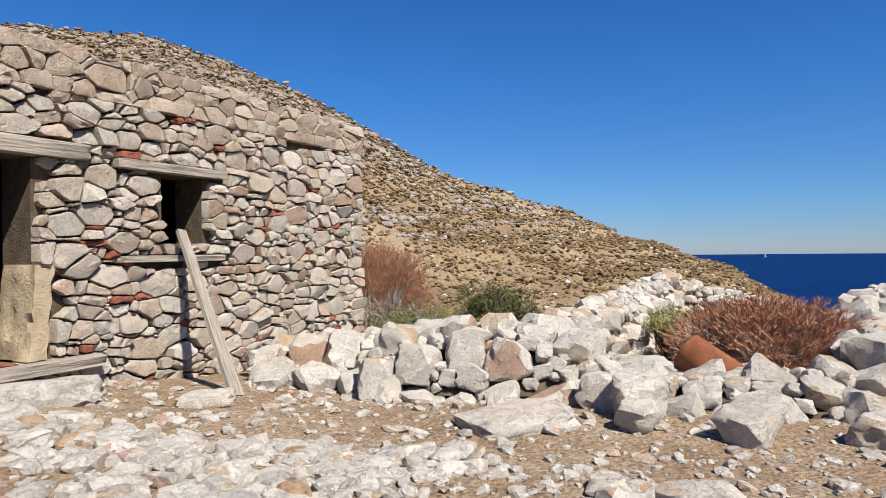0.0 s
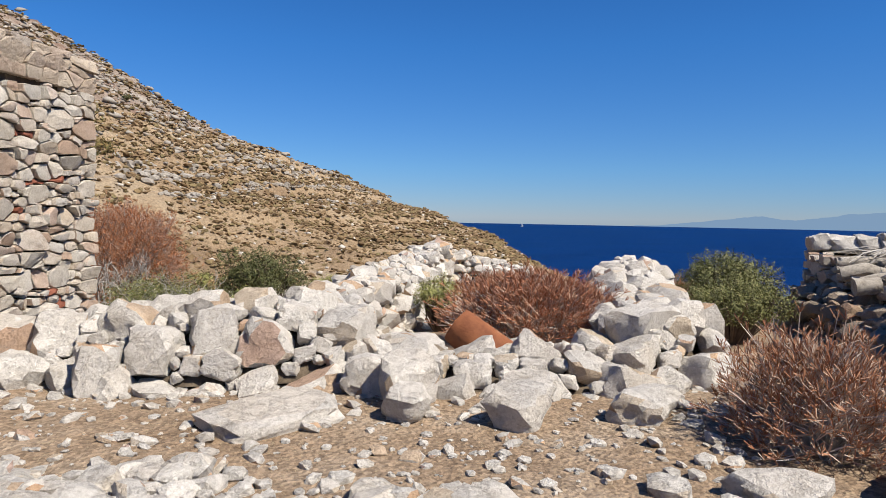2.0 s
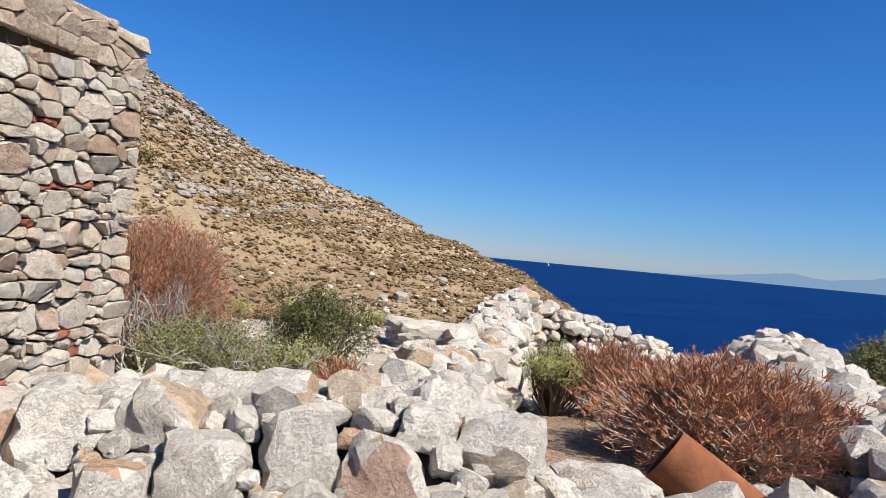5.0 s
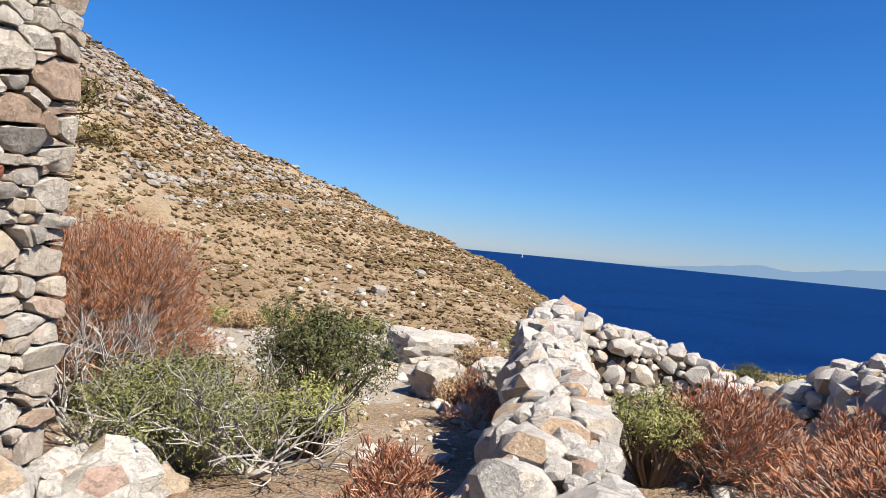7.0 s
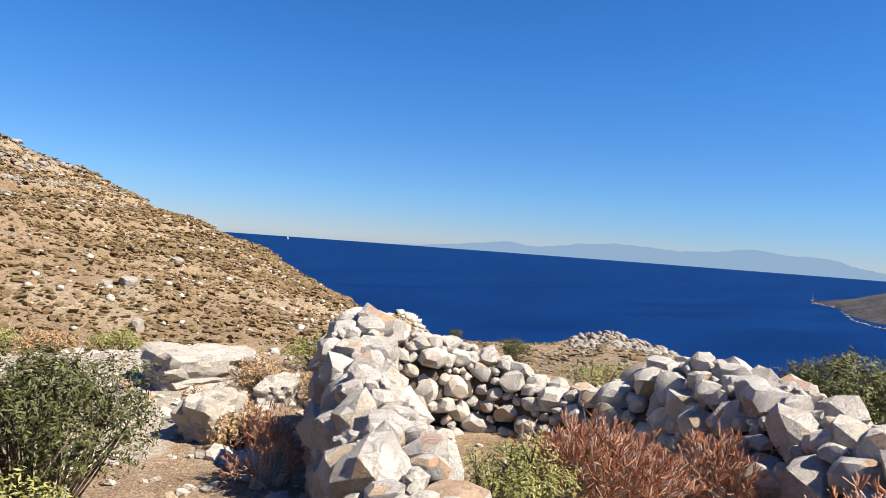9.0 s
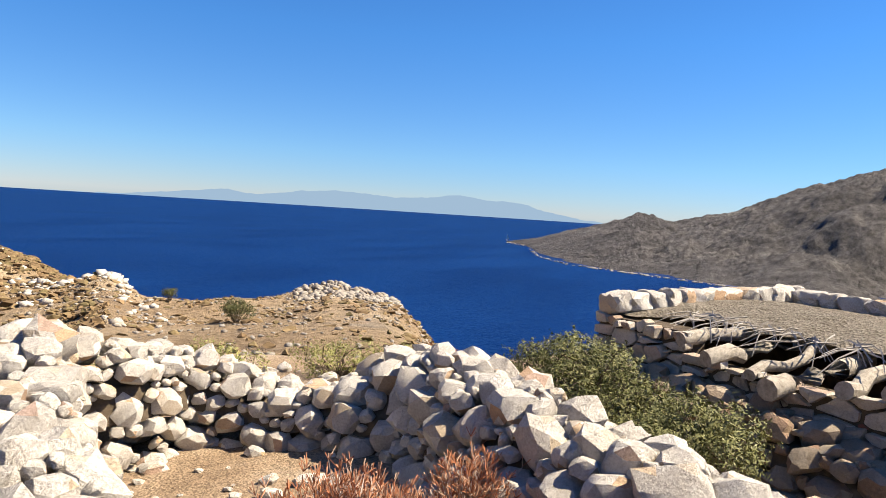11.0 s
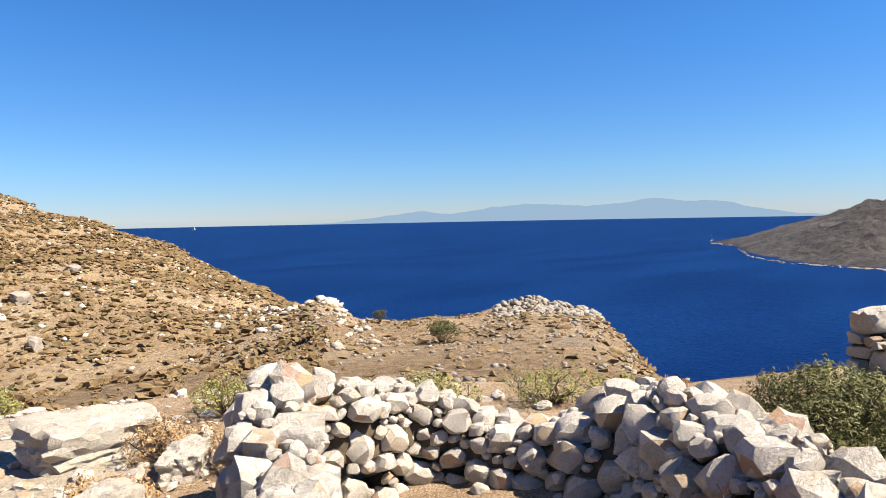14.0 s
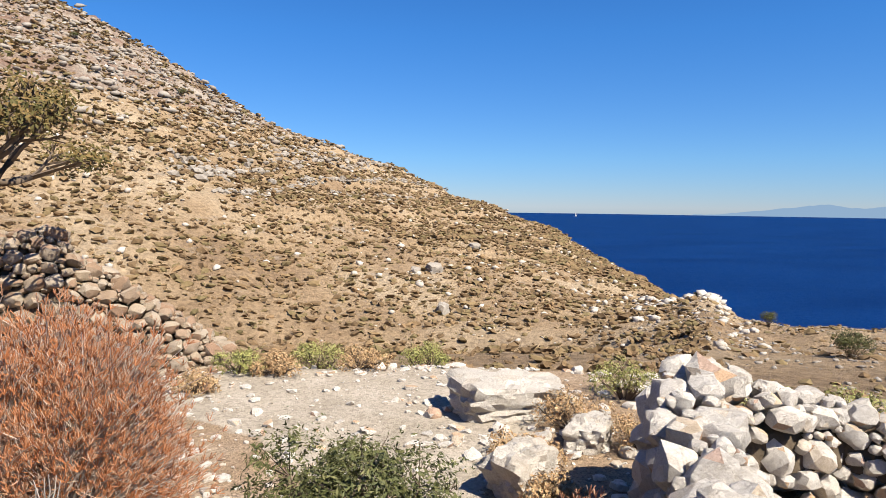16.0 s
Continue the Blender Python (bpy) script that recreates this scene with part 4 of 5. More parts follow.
# ---- loose stones ----


def lone_stone(label, x, y, sx, sy, sz, yaw, tilt=0.05, sink=0.3, mesh=None, category="stone", group=""):
    ob = new("boulder" if max(sx, sy) > 0.9 else "stone", mesh or BIG[int(abs(x * 7 + y * 13)) % 20])
    ob.matrix_world = placed(x, y, height(x, y) + sz * (0.5 - sink), sx, sy, sz, yaw, tilt, -tilt)
    return tagged(ob, label, category, group)


lone_stone("broad flat pale slab bedded in the soil", 1.68, 5.95, 0.86, 0.66, 0.2, 0.5, 0.04, 0.32)
lone_stone("squared white limestone block before the heap", 2.78, 6.2, 0.44, 0.4, 0.42, 0.2, 0.08, 0.15)
lone_stone("grey limestone block on bare soil", 2.66, 5.78, 0.34, 0.30, 0.27, 0.9, 0.1, 0.15)
lone_stone("grey limestone block on bare soil", 3.40, 5.45, 0.42, 0.34, 0.30, 0.5, 0.1, 0.15)
lone_stone("long flat pale stone below the doorway", -2.35, 6.1, 1.0, 0.5, 0.30, 0.4, 0.06, 0.38)
lone_stone("flat pale stone under the leaning plank", -1.05, 6.55, 0.5, 0.3, 0.16, 0.5, 0.05, 0.25)
lone_stone("upright reddish grey block by the heap", 0.42, 7.2, 0.36, 0.32, 0.46, 0.2, 0.06, 0.15)
lone_stone("ochre-stained limestone block on the low heap", 3.05, 7.05, 0.62, 0.42, 0.34, -0.2, 0.1, -0.1)
lone_stone("rounded grey limestone boulder beside the red bush", 5.15, 6.55, 0.62, 0.48, 0.42, 0.4, 0.1, -0.6)
lone_stone("big pale limestone boulder beside the path", 5.35, 19.4, 1.8, 1.15, 0.80, 0.1, 0.06, 0.28, BOULDER[0])
lone_stone("square white block at the foot of the wall", 4.45, 16.4, 0.85, 0.7, 0.65, 0.5, 0.08, 0.2, BOULDER[1])
lone_stone("pale limestone block below the wall end", 5.9, 17.6, 0.7, 0.6, 0.5, 0.9, 0.08, 0.2, BOULDER[2])
lone_stone("tan limestone block beside the thorny bush", 4.95, 3.6, 0.42, 0.36, 0.30, 0.3, 0.08, 0.35)
lone_stone("white limestone block beside the thorny bush", 4.15, 3.85, 0.42, 0.34, 0.22, 0.1, 0.08, 0.35)
lone_stone("white limestone block beside the thorny bush", 5.3, 4.9, 0.5, 0.42, 0.4, 0.7, 0.08, 0.2)
lone_stone("white limestone block beside the thorny bush", 4.35, 5.3, 0.46, 0.36, 0.3, 0.7, 0.08, 0.25)


def scatter(count, seed, where, size, as_things, label, name="stone"):
    """Loose stones over a patch: the larger ones as things, the rest as one spread of rubble."""
    r = random.Random(seed)
    rest = Joined()
    kinds = []
    for q in range(6):
        small = rock_shape(seed + 100 + q, 1 + (size[1] > 0.2 and size[0] > 0.04), True, 14, 1.3)
        kinds.append(([v.co.copy() for v in small.verts], [tuple(v.index for v in w.verts) for w in small.faces]))
        small.free()
    made = 0
    while count:
        x, y, ok = where(r)
        if not ok:
            continue
        count -= 1
        k = size[0] + (size[1] - size[0]) * r.random() ** 2.2
        m = placed(x, y, height(x, y) + k * 0.10, k * r.uniform(0.9, 1.4), k * r.uniform(0.7, 1.1), k * r.uniform(0.45, 0.75), r.uniform(0, 6.3), r.gauss(0, 0.2), r.gauss(0, 0.2))
        if made < as_things and k > size[0] + 0.3 * (size[1] - size[0]):
            ob = new(name, MID[r.randrange(16)])
            ob.matrix_world = m
            tagged(ob, label, "stone", "loose stones on the soil")
            made += 1
        else:
            sv, sf = kinds[r.randrange(6)]
            rest.add([tuple(m @ v) for v in sv], sf)
    me = rest.mesh("rubble", WHITE_STONE, True)
    me.set_sharp_from_angle(angle=radians(32))
    tagged(new("rubble", me), "spread of small pale limestone rubble", "rubble", kind="stuff")


def scree(r):
    x, y = r.uniform(-4.6, 4.4), 5.75 - 6.5 * r.random() ** 1.5
    edge = 5.5 - 0.28 * max(0, x + 0.5) + 0.35 * noise.noise((x * 1.3, y, 2))
    return x, y, y < edge and r.random() < (1.0 - 0.22 * max(0, x - 1)) * (1.0 - 0.3 * max(0, -2.6 - x)) * (0.6 + noise.noise((x * 0.8, y * 0.8, 7)))


def yard(r):
    x, y = r.uniform(-2.6, 5.5), r.uniform(4.2, 7.4)
    return x, y, True


def trail(r):
    x, y = r.uniform(-1.0, 7.0), r.uniform(12.0, 24.0)
    return x, y, x > -0.5 + 0.0 * y


def far_bank(r):
    x, y = r.uniform(4.0, 12.0), r.uniform(9.0, 24.0)
    return x, y, y > 15.5 or x < 8


scatter(3600, 41, scree, (0.05, 0.24), 260, "loose angular white limestone piece on the soil")
scatter(1500, 42, yard, (0.02, 0.13), 40, "loose pale limestone piece on bare soil")
scatter(1100, 43, trail, (0.03, 0.20), 40, "loose pale stone on the gravel path")
scatter(350, 44, far_bank, (0.05, 0.3), 30, "loose pale stone in dry scrub")

# ---- terracotta pipe ----


def clay_pipe():
    pipe = tagged(empty("clay_pipe", 3.75, 7.05, 0.1), "broken rust-brown terracotta pipe lying on the stones", "pipe")
    j_v, j_f, n = [], [], 28
    rings = ((-0.30, 0.175), (-0.285, 0.182), (0.0, 0.20), (0.30, 0.215), (0.305, 0.20), (0.0, 0.182), (-0.295, 0.16))
    for z, rad in rings:
        j_v += [(rad * math.cos(k * math.tau / n), rad * math.sin(k * math.tau / n), z + (0.03 * math.sin(k * 1.7) if z > 0.2 else 0)) for k in range(n)]
    for i in range(len(rings)):
        a, b = i * n, (i + 1) % len(rings) * n
        j_f += [(a + k, a + (k + 1) % n, b + (k + 1) % n, b + k) for k in range(n)]
    me = mesh_of("tube", j_v, j_f, CLAY, True)
    me.set_sharp_from_angle(angle=radians(40))
    ob = new("tube", me)
    d = Vector((0.64, -0.52, -0.56)).normalized()
    ob.matrix_world = Matrix.Translation((3.72, 7.02, 0.26)) @ d.to_track_quat("Z", "Y").to_matrix().to_4x4()
    hang(ob, pipe)


clay_pipe()

# ---- shrubs ----


def spurge(label, x, y, radius, tall, seed, stems=700, tip=None, bare=0.6, sink=0.1, thick=1.0):
    """A domed spurge bush: bleached forked stems that fan out, each ending in a tuft of short rusty twigs."""
    r = random.Random(seed)
    base = Vector((x, y, height(x, y) - sink))
    bush = tagged(empty("spurge_bush", *base), label, "bush")
    grey, stalk, red = Joined(), Joined(), Joined()
    for i in range(stems):
        a, k = r.uniform(0, math.tau), math.sqrt(r.random())
        lump = 1 + 0.20 * noise.noise((math.cos(a) * k * 2.6, math.sin(a) * k * 2.6, seed)) + 0.10 * noise.noise((math.cos(a) * k * 7, math.sin(a) * k * 7, seed))
        rim = Vector((math.cos(a) * k * radius * lump, math.sin(a) * k * radius * lump, tall * lump * max(0.10, math.sqrt(max(0, 1 - (k * 0.97) ** 2.4)))))
        rim *= 1 - 0.22 * r.random() ** 1.6
        start = Vector((rim.x * 0.12, rim.y * 0.12, 0.0))
        knee = start.lerp(rim, bare) + Vector((r.gauss(0, 0.05), r.gauss(0, 0.05), 0.03 * tall))
        if i % 4 == 0:
            grey.tube([base + start, base + start.lerp(knee, 0.5) + Vector((r.gauss(0, 0.04), r.gauss(0, 0.04), 0)), base + knee], 0.010 * thick, 0.0055 * thick)
        out = rim - knee
        way = out.normalized()
        for _ in range(2):
            side = Vector((r.gauss(0, 0.30), r.gauss(0, 0.30), r.gauss(0, 0.2))) * out.length
            fork = knee + out * r.uniform(0.5, 0.85) + side
            stalk.tube([base + knee, base + fork], 0.0042 * thick, 0.0030 * thick)
            for _ in range(6):
                d = (way * 0.8 + Vector((r.gauss(0, 0.55), r.gauss(0, 0.55), r.gauss(0.35, 0.45)))).normalized()
                red.tube([base + fork, base + fork + d * r.uniform(0.04, 0.105) * (0.5 + 0.5 * thick)], 0.0030 * thick, 0.0036 * thick)
    part("branchwork", grey.mesh("branchwork", GREY_STEM), bush, "bleached grey lower branches")
    tagged(part("stem", stalk.mesh("stem", PINK_STEM), bush, "pale pinkish grey forked stems"), kind="stuff")
    part("crown", red.mesh("crown", tip or RED_STEM), bush)
    return bush


def leafy(label, x, y, radius, tall, seed, leaves=5000, leaf=LEAF_DARK, size=0.032, twigs=90, sink=0.1, twig=None, lobes=15, name="shrub"):
    """A low shrub: branching twigs and many small leaves gathered in uneven lobes."""
    r = random.Random(seed)
    base = Vector((x, y, height(x, y) - sink))
    bush = tagged(empty(name, *base), label, "shrub")
    wood, skin = Joined(), Joined()
    centres = []
    for i in range(lobes):
        a, k = i * 2.4 + r.uniform(-0.4, 0.4), math.sqrt((i + 0.3) / lobes) * 0.72
        c = Vector((math.cos(a) * k * radius, math.sin(a) * k * radius, tall * (0.42 + 0.26 * (1 - k) + r.uniform(-0.1, 0.16))))
        centres.append((c, radius * r.uniform(0.24, 0.42)))
    for i in range(twigs):
        c, rad = centres[i % lobes]
        d = Vector((r.gauss(0, 1), r.gauss(0, 1), r.gauss(0.5, 0.8))).normalized()
        end = c + d * rad * r.uniform(0.8, 1.2)
        mid = c * 0.55 + Vector((r.gauss(0, 0.06), r.gauss(0, 0.06), 0))
        wood.tube([base + Vector((c.x * 0.1, c.y * 0.1, 0)), base + mid, base + c, base + end], 0.014, 0.003)
    for i in range(leaves):
        c, rad = centres[r.randrange(lobes)]
        d = Vector((r.gauss(0, 1), r.gauss(0, 1), r.gauss(0.25, 1))).normalized()
        ragged = 1 + 0.22 * noise.noise(d * 2.2 + c * 3)
        if i % 3 == 0:
            # leaves along a sprig that sticks out of the lobe
            q = i // 3 % (lobes * 14)
            way = random.Random(seed * 1000 + q)
            c, rad = centres[q % lobes]
            d = Vector((way.gauss(0, 1), way.gauss(0, 1), way.gauss(0.6, 0.8))).normalized()
            p = c + d * rad * r.uniform(0.6, way.uniform(1.1, 1.5)) + Vector((r.gauss(0, 0.012), r.gauss(0, 0.012), r.gauss(0, 0.012)))
        else:
            p = c + d * rad * ragged * (1 - 0.35 * r.random() ** 2)
        if p.z < 0.02:
            continue
        p += base
        n = (d + Vector((r.gauss(0, 0.5), r.gauss(0, 0.5), r.gauss(0.3, 0.5)))).normalized()
        t = n.orthogonal().normalized()
        t.rotate(Matrix.Rotation(r.uniform(0, math.tau), 3, n))
        b = n.cross(t)
        s = size * r.uniform(0.6, 1.3)
        skin.add([tuple(p - t * s), tuple(p + b * s * 0.3), tuple(p + t * s), tuple(p - b * s * 0.3)], [(0, 1, 2, 3)])
    part("branchwork", wood.mesh("branchwork", twig or DARK_TWIG), bush)
    part("foliage", skin.mesh("foliage", leaf), bush)
    return bush


def dead_shrub(label, x, y, radius, tall, seed, limbs=16, sink=0.05):
    r = random.Random(seed)
    base = Vector((x, y, height(x, y) - sink))
    bush = tagged(empty("dead_shrub", *base), label, "shrub")
    j = Joined()

    def grow(p, d, length, rad, depth):
        q = p + d * length * 0.5 + Vector((r.gauss(0, 0.08), r.gauss(0, 0.08), r.gauss(0, 0.05))) * length
        e2 = p + d * length
        j.tube([base + p, base + q, base + e2], rad, rad * 0.62, 5 if depth > 2 else 3)
        if depth:
            for _ in range(3 if depth > 1 else 2):
                nd = (d + Vector((r.gauss(0, 0.5), r.gauss(0, 0.5), r.gauss(0.08, 0.4)))).normalized()
                grow(e2, nd, length * r.uniform(0.55, 0.8), rad * 0.66, depth - 1)

    for i in range(limbs):
        a = i * math.tau / limbs + r.uniform(-0.3, 0.3)
        grow(Vector((0, 0, 0)), Vector((math.cos(a) * radius, math.sin(a) * radius, tall * r.uniform(0.4, 1.0))).normalized(), math.hypot(radius, tall) * 0.36, 0.019, 3)
        part("limb", j.mesh("limb", GREY_STEM), bush)
        j.v, j.f, j.count = [], [], 0
    return bush


spurge("domed rust-red spurge bush behind the clay pipe", 4.95, 8.35, 1.15, 0.92, 1, 2000, RED_STEM, 0.62, 0.12)
spurge("rust-tipped spurge bush with bare grey stems at its foot", 5.15, 4.5, 0.72, 0.90, 2, 760, DUSTY_STEM, 0.62, 0.17, 0.85)
spurge("rust-red spurge bush inside the stone enclosure", 5.35, 10.9, 0.75, 0.95, 3, 850, RED_STEM, 0.6)
spurge("large orange-brown spurge bush behind the house corner", -0.45, 15.3, 1.4, 2.45, 4, 4600, ORANGE_STEM, 0.76, 0.1, 1.0)
spurge("small red spurge bush at the foot of the wall", 1.85, 9.6, 0.28, 0.42, 5, 150, RED_STEM, 0.5)
spurge("small thorny bush with reddish twigs beside the wall", 4.2, 14.15, 0.42, 0.85, 6, 120, RED_STEM, 0.65)
spurge("orange spurge bush beyond the rubble bank", 10.6, 12.9, 0.5, 0.95, 7, 260, ORANGE_STEM, 0.6)
spurge("small red spurge bush among the stones", 6.6, 10.6, 0.42, 0.8, 8, 200, RED_STEM, 0.6)
leafy("olive-green shrub tangled with dry branches", 0.7, 12.0, 1.1, 0.98, 11, 21000, LEAF_MID, 0.021, 200, twig=GREY_STEM)
leafy("dense dark green shrub beside the path", 2.1, 13.9, 1.0, 1.8, 12, 19000, LEAF_DARK, 0.025, 120)
leafy("yellow-green shrub in front of the dark one", 1.8, 12.3, 0.5, 0.95, 13, 3600, LEAF_LIGHT, 0.026, 70)
leafy("small dark green shrub under the orange bush", 0.75, 14.3, 0.42, 1.1, 14, 3000, LEAF_DARK, 0.03, 60)
dead_shrub("bleached dead shrub with twisting pale branches", -0.2, 13.2, 0.9, 1.5, 15, 15)
dead_shrub("bleached dead branches among green leaves", 1.2, 11.7, 0.85, 0.95, 16, 14)
leafy("feathery yellow-green shrub inside the enclosure", 4.6, 10.9, 0.5, 1.05, 17, 9000, LEAF_LIGHT, 0.016, 90)
leafy("large green shrub beside the flat-roofed ruin", 9.95, 10.9, 0.95, 1.6, 18, 16000, LEAF_MID, 0.026, 120)
leafy("large green shrub below the fallen wall", 8.75, 9.35, 0.9, 1.15, 19, 16000, LEAF_MID, 0.025, 120)
leafy("green shrub between the two ruins", 9.5, 10.1, 0.7, 1.2, 20, 9000, LEAF_MID, 0.025, 90)
leafy("grey-green shrub beyond the rubble bank", 10.9, 13.9, 0.6, 1.1, 21, 3600, LEAF_LIGHT, 0.03, 60)
for k, (x, y, rad, tall, leaf, words) in enumerate((
        (4.75, 17.1, 0.62, 0.42, LEAF_DRY, "dry russet cushion shrub beside the path"), (4.6, 15.9, 0.5, 0.40, LEAF_DRY, "dry russet cushion shrub beside the path"),
        (6.0, 18.3, 0.75, 0.55, LEAF_DRY, "dry golden cushion shrub below the boulder"), (6.6, 17.1, 0.6, 0.5, LEAF_DRY, "dry golden cushion shrub below the boulder"),
        (0.9, 22.9, 0.6, 0.45, LEAF_LIGHT, "low green cushion shrub at the path's edge"), (2.5, 23.4, 0.8, 0.55, LEAF_LIGHT, "low green cushion shrub at the path's edge"),
        (3.4, 22.9, 0.7, 0.38, LEAF_DRY, "low russet cushion shrub at the path's edge"), (1.6, 22.6, 0.6, 0.36, LEAF_DRY, "low russet cushion shrub at the path's edge"),
        (4.9, 23.6, 0.7, 0.5, LEAF_LIGHT, "yellow-green cushion shrub behind the boulder"), (7.6, 19.6, 0.8, 0.7, LEAF_LIGHT, "green shrub beyond the wall"),
        (0.2, 21.6, 0.55, 0.36, LEAF_DRY, "low russet cushion shrub at the path's edge"), (10.3, 17.2, 0.9, 0.6, LEAF_LIGHT, "olive shrub beyond the enclosure wall"),
        (9.2, 18.0, 0.8, 0.55, LEAF_LIGHT, "olive shrub beyond the enclosure wall"), (11.9, 15.9, 0.9, 0.55, LEAF_LIGHT, "olive shrub beyond the enclosure wall"))):
    leafy(words, x, y, rad, tall, 60 + k, 2600, leaf, 0.030, 50, 0.06, None, 7, "cushion_shrub")


def half_dead_tree():
    """A crooked tree with a thinning brown-green crown."""
    x, y = -3.75, 22.2
    r = random.Random(9)
    base = Vector((x, y, height(x, y) - 0.1))
    tree = tagged(empty("tree", *base), "crooked old tree with thin browning crown beside the terrace", "tree")
    wood, twigs, skin = Joined(), Joined(), Joined()
    tips = []

    def grow(p, d, length, rad, depth):
        mid = p + d * length * 0.5 + Vector((r.gauss(0, 0.1), r.gauss(0, 0.1), 0)) * length
        end = p + d * length
        (wood if depth > 2 else twigs).tube([base + p, base + mid, base + end], rad, rad * 0.66, 8 if depth > 2 else 3)
        if depth:
            for _ in range(3):
                nd = (d + Vector((r.gauss(-0.05, 0.4), r.gauss(0, 0.5), r.gauss(0.1, 0.3)))).normalized()
                grow(end, nd, length * r.uniform(0.55, 0.75), rad * 0.6, depth - 1)
        else:
            tips.append(end)

    grow(Vector((0, 0, 0)), Vector((-0.05, 0, 1)).normalized(), 1.95, 0.26, 5)
    for p in tips:
        if r.random() < 0.6 and p.z > 1.9:
            for _ in range(22):
                q = base + p + Vector((r.gauss(0, 0.16), r.gauss(0, 0.16), r.gauss(0, 0.13)))
                t = Vector((r.gauss(0, 1), r.gauss(0, 1), r.gauss(0, 1))).normalized()
                b = t.orthogonal().normalized()
                skin.add([tuple(q - t * 0.06), tuple(q + b * 0.025), tuple(q + t * 0.06), tuple(q - b * 0.025)], [(0, 1, 2, 3)])
    me = wood.mesh("trunk", DARK_TWIG, True)
    part("trunk", me, tree)
    tagged(part("branchwork", twigs.mesh("branchwork", DARK_TWIG), tree, "bare grey-brown twigs"), kind="stuff")
    part("crown", skin.mesh("crown", LEAF_CROWN), tree, "sparse browning leaves")


LEAF_CROWN = plain("browning_olive_leaves", [(0, (0.10, 0.095, 0.03)), (0.5, (0.19, 0.15, 0.05)), (1, (0.28, 0.18, 0.07))], 0.7)
half_dead_tree()

# ---- scrub and outcrops on the slopes ----


def slope_scatter(name, label, category, material, count, seed, azimuths, reach, size, flat, level, keep, smooth=True, tufted=0.7):
    r = random.Random(seed)
    shapes = []
    for s in range(8):
        bm = rock_shape(seed * 10 + s, level, False)
        for v in bm.verts:
            v.co *= 1 + tufted * noise.noise(v.co * (5 if level < 2 else 8) + Vector((s, 0, 0)))
        shapes.append(([v.co.copy() for v in bm.verts], [tuple(v.index for v in q.verts) for q in bm.faces]))
        bm.free()
    j = Joined()
    for _ in range(count):
        az = r.uniform(*azimuths)
        rr = float(np.interp(az, RIDGE_AZ, RIDGE_R))
        lo, hi = reach[0], min(reach[1], rr * 1.03)
        if hi <= lo:
            continue
        d = math.sqrt(lo * lo + (hi * hi - lo * lo) * r.random())
        x, y = CX + d * math.sin(radians(az)), CY + d * math.cos(radians(az))
        if not keep(x, y, az, d, r):
            continue
        z = height(x, y)
        if z < SEA_Z + 1:
            continue
        k = (size[0] + (size[1] - size[0]) * r.random() ** 2) * (0.55 + 0.45 * min(d / 95, 1))
        m = placed(x, y, z + k * flat * 0.22, k * r.uniform(0.8, 1.3), k * r.uniform(0.8, 1.3), k * flat * r.uniform(0.7, 1.2), r.uniform(0, 6.3), r.gauss(0, 0.15), r.gauss(0, 0.15))
        verts, faces = shapes[r.randrange(8)]
        j.add([tuple(m @ v) for v in verts], faces)
    tagged(new(name, j.mesh(name, material, smooth)), label, category, kind="stuff")


def patchy(x, y, az, d, r):
    return noise.noise((x * 0.05, y * 0.05, 3)) + 0.6 * noise.noise((x * 0.2, y * 0.2, 5)) > -0.62 + 0.5 * r.random()


def high(x, y, az, d, r):
    return height(x, y) > 12 + 14 * r.random()


slope_scatter("scrub", "low thorn cushions on the near slope", "scrub", SCRUB, 2300, 70, (-42, 36), (24, 62), (0.25, 0.9), 0.75, 2, patchy, False, 1.5)
slope_scatter("scrub", "low olive-brown thorn scrub dotting the hillside", "scrub", SCRUB, 12500, 71, (-42, 35), (60, 140), (0.3, 1.05), 0.7, 1, patchy, False, 1.3)
slope_scatter("scrub", "low olive-brown thorn scrub on the upper hillside", "scrub", SCRUB, 25000, 72, (-42, 34), (130, 262), (0.4, 1.4), 0.6, 1, patchy, False, 1.3)
slope_scatter("scrub", "sparse scrub on the rocky spit", "scrub", SCRUB, 1500, 73, (34, 66), (16, 96), (0.2, 0.8), 0.5, 1, patchy, False, 1.3)
slope_scatter("outcrops", "grey limestone outcrops along the ridge", "rock", ROCK, 4200, 74, (-46, 8), (120, 262), (0.6, 2.2), 0.6, 1, high)
slope_scatter("outcrops", "pale limestone rocks strewn on the hillside", "rock", PALE_ROCK, 1500, 75, (-40, 40), (40, 240), (0.3, 1.2), 0.75, 1, lambda x, y, az, d, r: True)
slope_scatter("outcrops", "grey limestone crag at the tip of the spit", "rock", ROCK, 700, 76, (50, 60.5), (68, 87), (0.25, 1.0), 0.8, 1, lambda x, y, az, d, r: True)
slope_scatter("outcrops", "pale limestone rocks above the sea", "rock", PALE_ROCK, 140, 77, (31, 37), (98, 126), (0.5, 1.9), 0.7, 1, lambda x, y, az, d, r: True)
slope_scatter("outcrops", "pale stones along the near edge of the spit", "rock", ROCK, 3200, 78, (30, 66), (15, 96), (0.1, 0.5), 0.6, 1, lambda x, y, az, d, r: noise.noise((x * 0.12, y * 0.3, 8)) > -0.05)


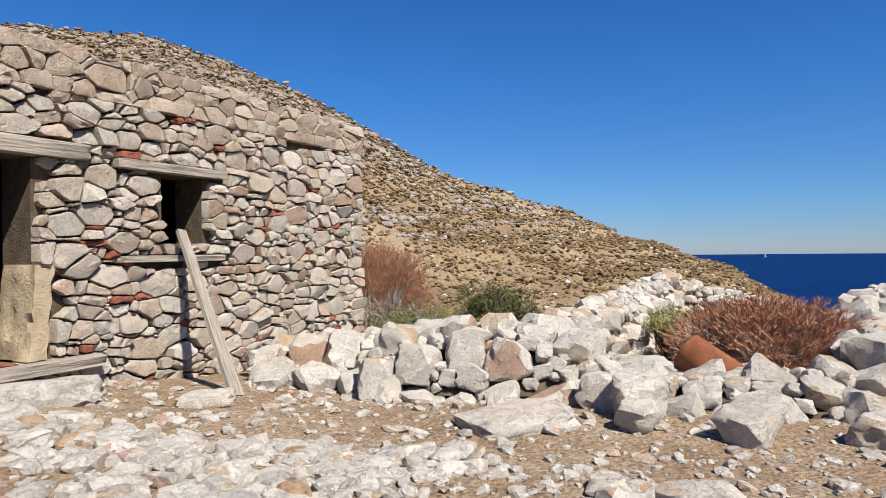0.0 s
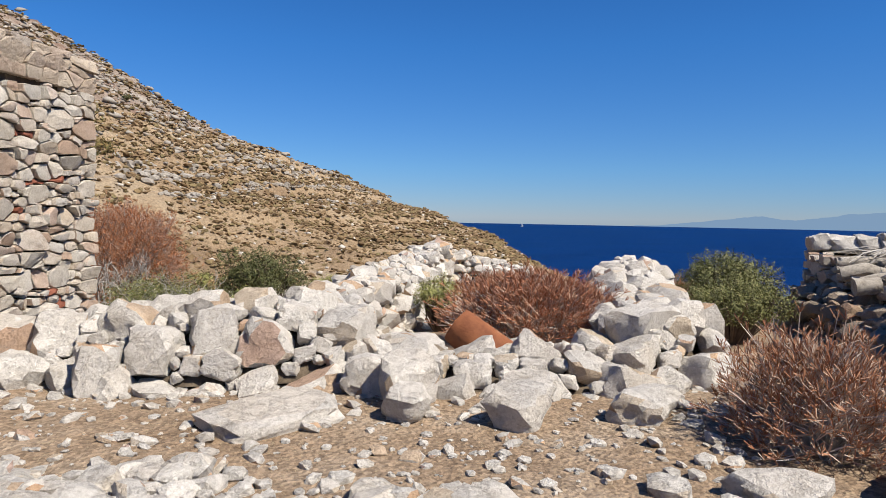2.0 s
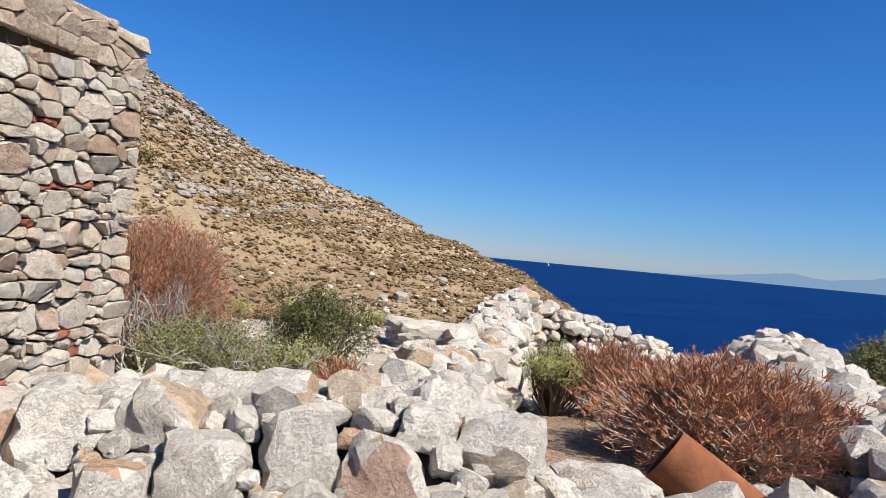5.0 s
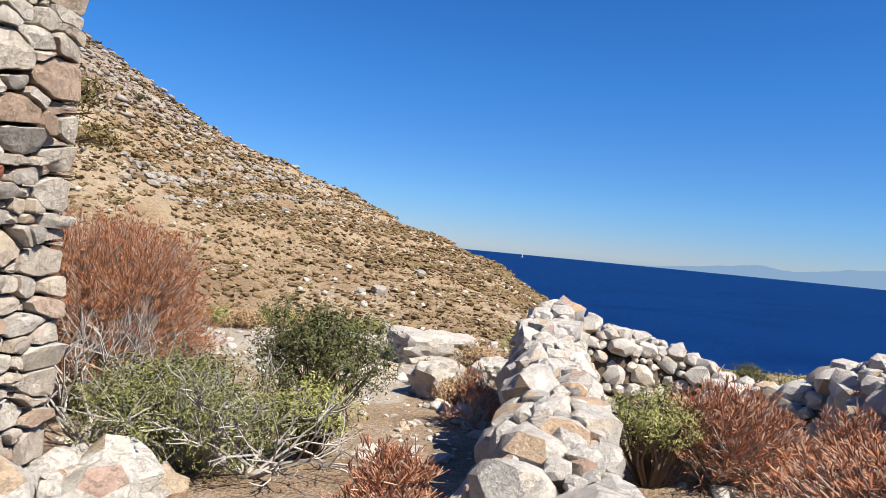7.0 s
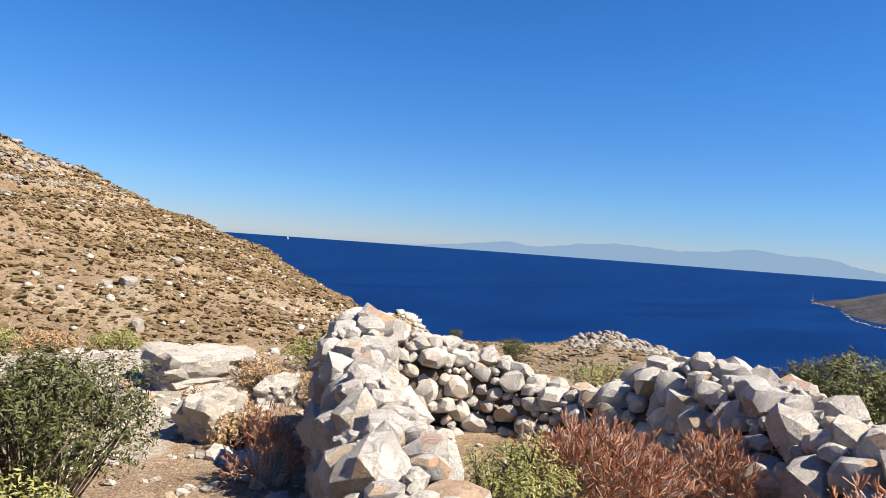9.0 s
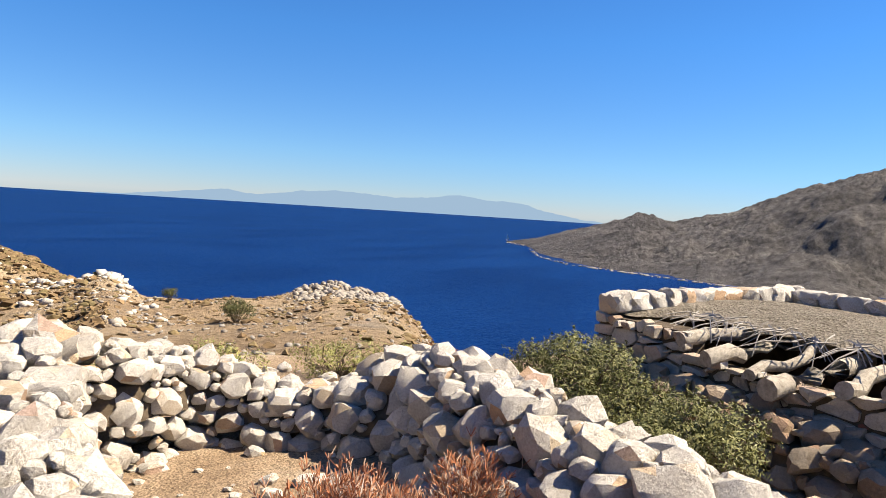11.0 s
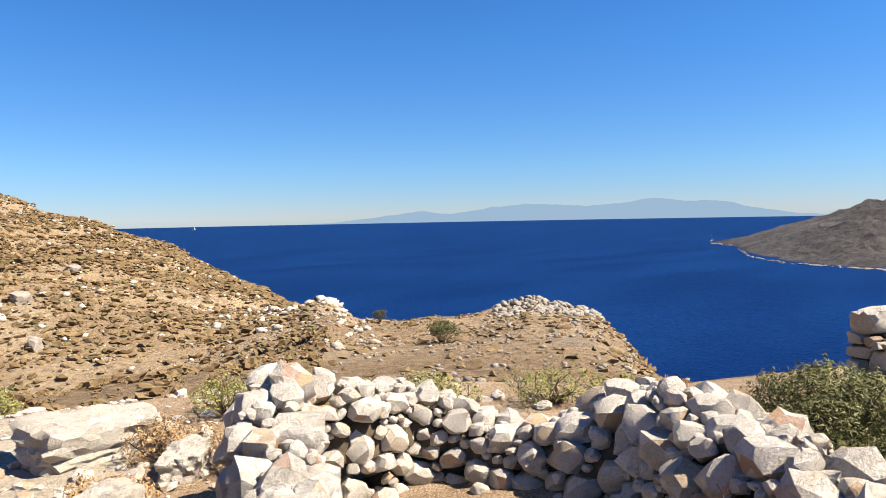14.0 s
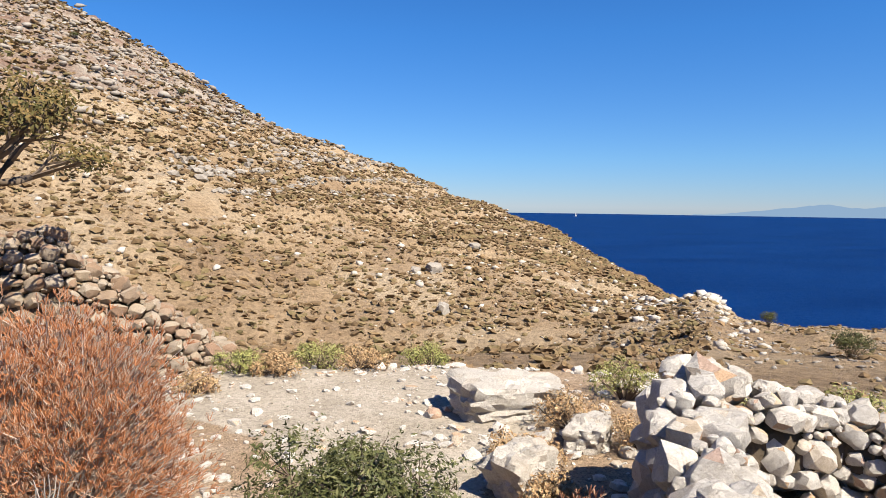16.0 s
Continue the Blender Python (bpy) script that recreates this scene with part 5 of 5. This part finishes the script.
def ledge(label, line, count, size, spread, seed):
    """Stones of an old terrace or rock ledge that follows a line over the hillside."""
    r = random.Random(seed)
    j = Joined()
    for _ in range(count):
        k = r.random() * (len(line) - 1)
        i, q = int(k), k - int(k)
        x = line[i][0] + (line[i + 1][0] - line[i][0]) * q + r.gauss(0, spread)
        y = line[i][1] + (line[i + 1][1] - line[i][1]) * q + r.gauss(0, spread)
        bm = rock_shape(seed * 7 + r.randrange(5), 1, True)
        w = r.uniform(*size)
        m = placed(x, y, height(x, y) + w * 0.2, w * r.uniform(1.0, 1.8), w, w * r.uniform(0.7, 1.0), r.uniform(0, 6.3), r.gauss(0, 0.15), r.gauss(0, 0.15))
        j.add([tuple(m @ v.co) for v in bm.verts], [tuple(v.index for v in f.verts) for f in bm.faces])
        bm.free()
    tagged(new("ledge", j.mesh("ledge", ROCK)), label, "rock ledge", kind="stuff")


ledge("pale broken rock ledge high on the hillside", ((-16.0, 131.0), (-10.1, 137.7), (-3.9, 152.3), (1.7, 168.8), (9.2, 198.9)), 130, (0.4, 1.6), 3.0, 3)
ledge("pale crest of rocks above the old terrace", ((9.2, 198.9), (20.4, 203.8), (42.3, 246.7)), 140, (0.5, 1.5), 1.6, 4)
ledge("dry-stone edge of an old terrace track across the hillside", ((-7.3, 125.8), (0.6, 138.0), (11.8, 168.3), (24.5, 185.7), (39.1, 217.5), (52.3, 223.6)), 380, (0.4, 0.9), 0.6, 5)
ledge("lower dry-stone terrace edge across the hillside", ((14.0, 158.0), (28.7, 175.4), (44.0, 196.0), (52.3, 216.0)), 150, (0.4, 0.8), 0.7, 6)
lone_stone("big grey boulder alone on the scrubby hillside", 25.2, 107.3, 2.6, 2.2, 2.0, 0.3, 0.1, 0.3, GREY_BOULDER[int(0)])
lone_stone("grey boulder beside a bigger one on the hillside", 22.1, 106.1, 1.8, 1.5, 1.3, 1.1, 0.1, 0.3, GREY_BOULDER[int(1)])
lone_stone("upright pale boulder low on the hillside", 21.8, 88.6, 1.5, 1.4, 1.9, 0.7, 0.1, 0.3, GREY_BOULDER[int(1)])
lone_stone("rounded grey boulder among hillside scrub", 38.5, 130.4, 2.6, 2.0, 1.7, 0.5, 0.1, 0.3, GREY_BOULDER[int(0)])
for k, (x, y, rad, tall, words) in enumerate(((-19.7, 189.6, 1.5, 2.4, "dark green bush high on the hillside"), (-46.3, 201.2, 1.2, 2.0, "dark green bush under the ridge"), (33.6, 40.2, 1.3, 1.7, "dark green bush on the rocky spit"), (62.0, 80.5, 1.1, 2.1, "dark green bush on the crest above the sea"))):
    leafy(words, x, y, rad, tall, 90 + k, 3000, LEAF_DARK, 0.07, 40, 0.1)

# ---- sailing boats ----


def sailing_boat(az, dist, tall, label):
    x, y = CX + dist * math.sin(radians(az)), CY + dist * math.cos(radians(az))
    boat = tagged(empty("sailing_boat", x, y, SEA_Z), label, "boat")
    L = tall * 0.8
    hv = [(-L / 2, 0, 0.9), (0, L * 0.14, 0.9), (L / 2, 0, 1.1), (0, -L * 0.14, 0.9), (-L * 0.4, 0, -0.3), (0, L * 0.07, -0.3), (L * 0.4, 0, -0.3), (0, -L * 0.07, -0.3)]
    hf = [(0, 1, 2, 3), (0, 4, 5, 1), (1, 5, 6, 2), (2, 6, 7, 3), (3, 7, 4, 0)]
    hull = part("hull", mesh_of("hull", hv, hf, SAIL), None)
    hull.location = (x, y, SEA_Z)
    hang(hull, boat)
    j = Joined()
    j.tube([(x, y, SEA_Z + 0.9), (x, y, SEA_Z + tall)], 0.12, 0.08, 6)
    part("mast", j.mesh("mast", SAIL), boat)
    sv = [(0.2, 0, 1.8), (L * 0.45, 0.3, 1.9), (0.2, 0.02, tall * 0.96), (0.2, 0.06, 1.8), (L * 0.45, 0.36, 1.9), (0.2, 0.08, tall * 0.96)]
    cloth = part("sail", mesh_of("sail", sv, [(0, 1, 2), (5, 4, 3), (0, 3, 4, 1), (1, 4, 5, 2), (2, 5, 3, 0)], SAIL), None)
    cloth.location = (x, y, SEA_Z)
    cloth.rotation_euler = (0, 0, radians(-az))
    hang(cloth, boat)


sailing_boat(67.0, 1060, 10.5, "small white sailing boat off the headland")
sailing_boat(25.25, 3300, 22.0, "distant white sailing boat on the open sea")
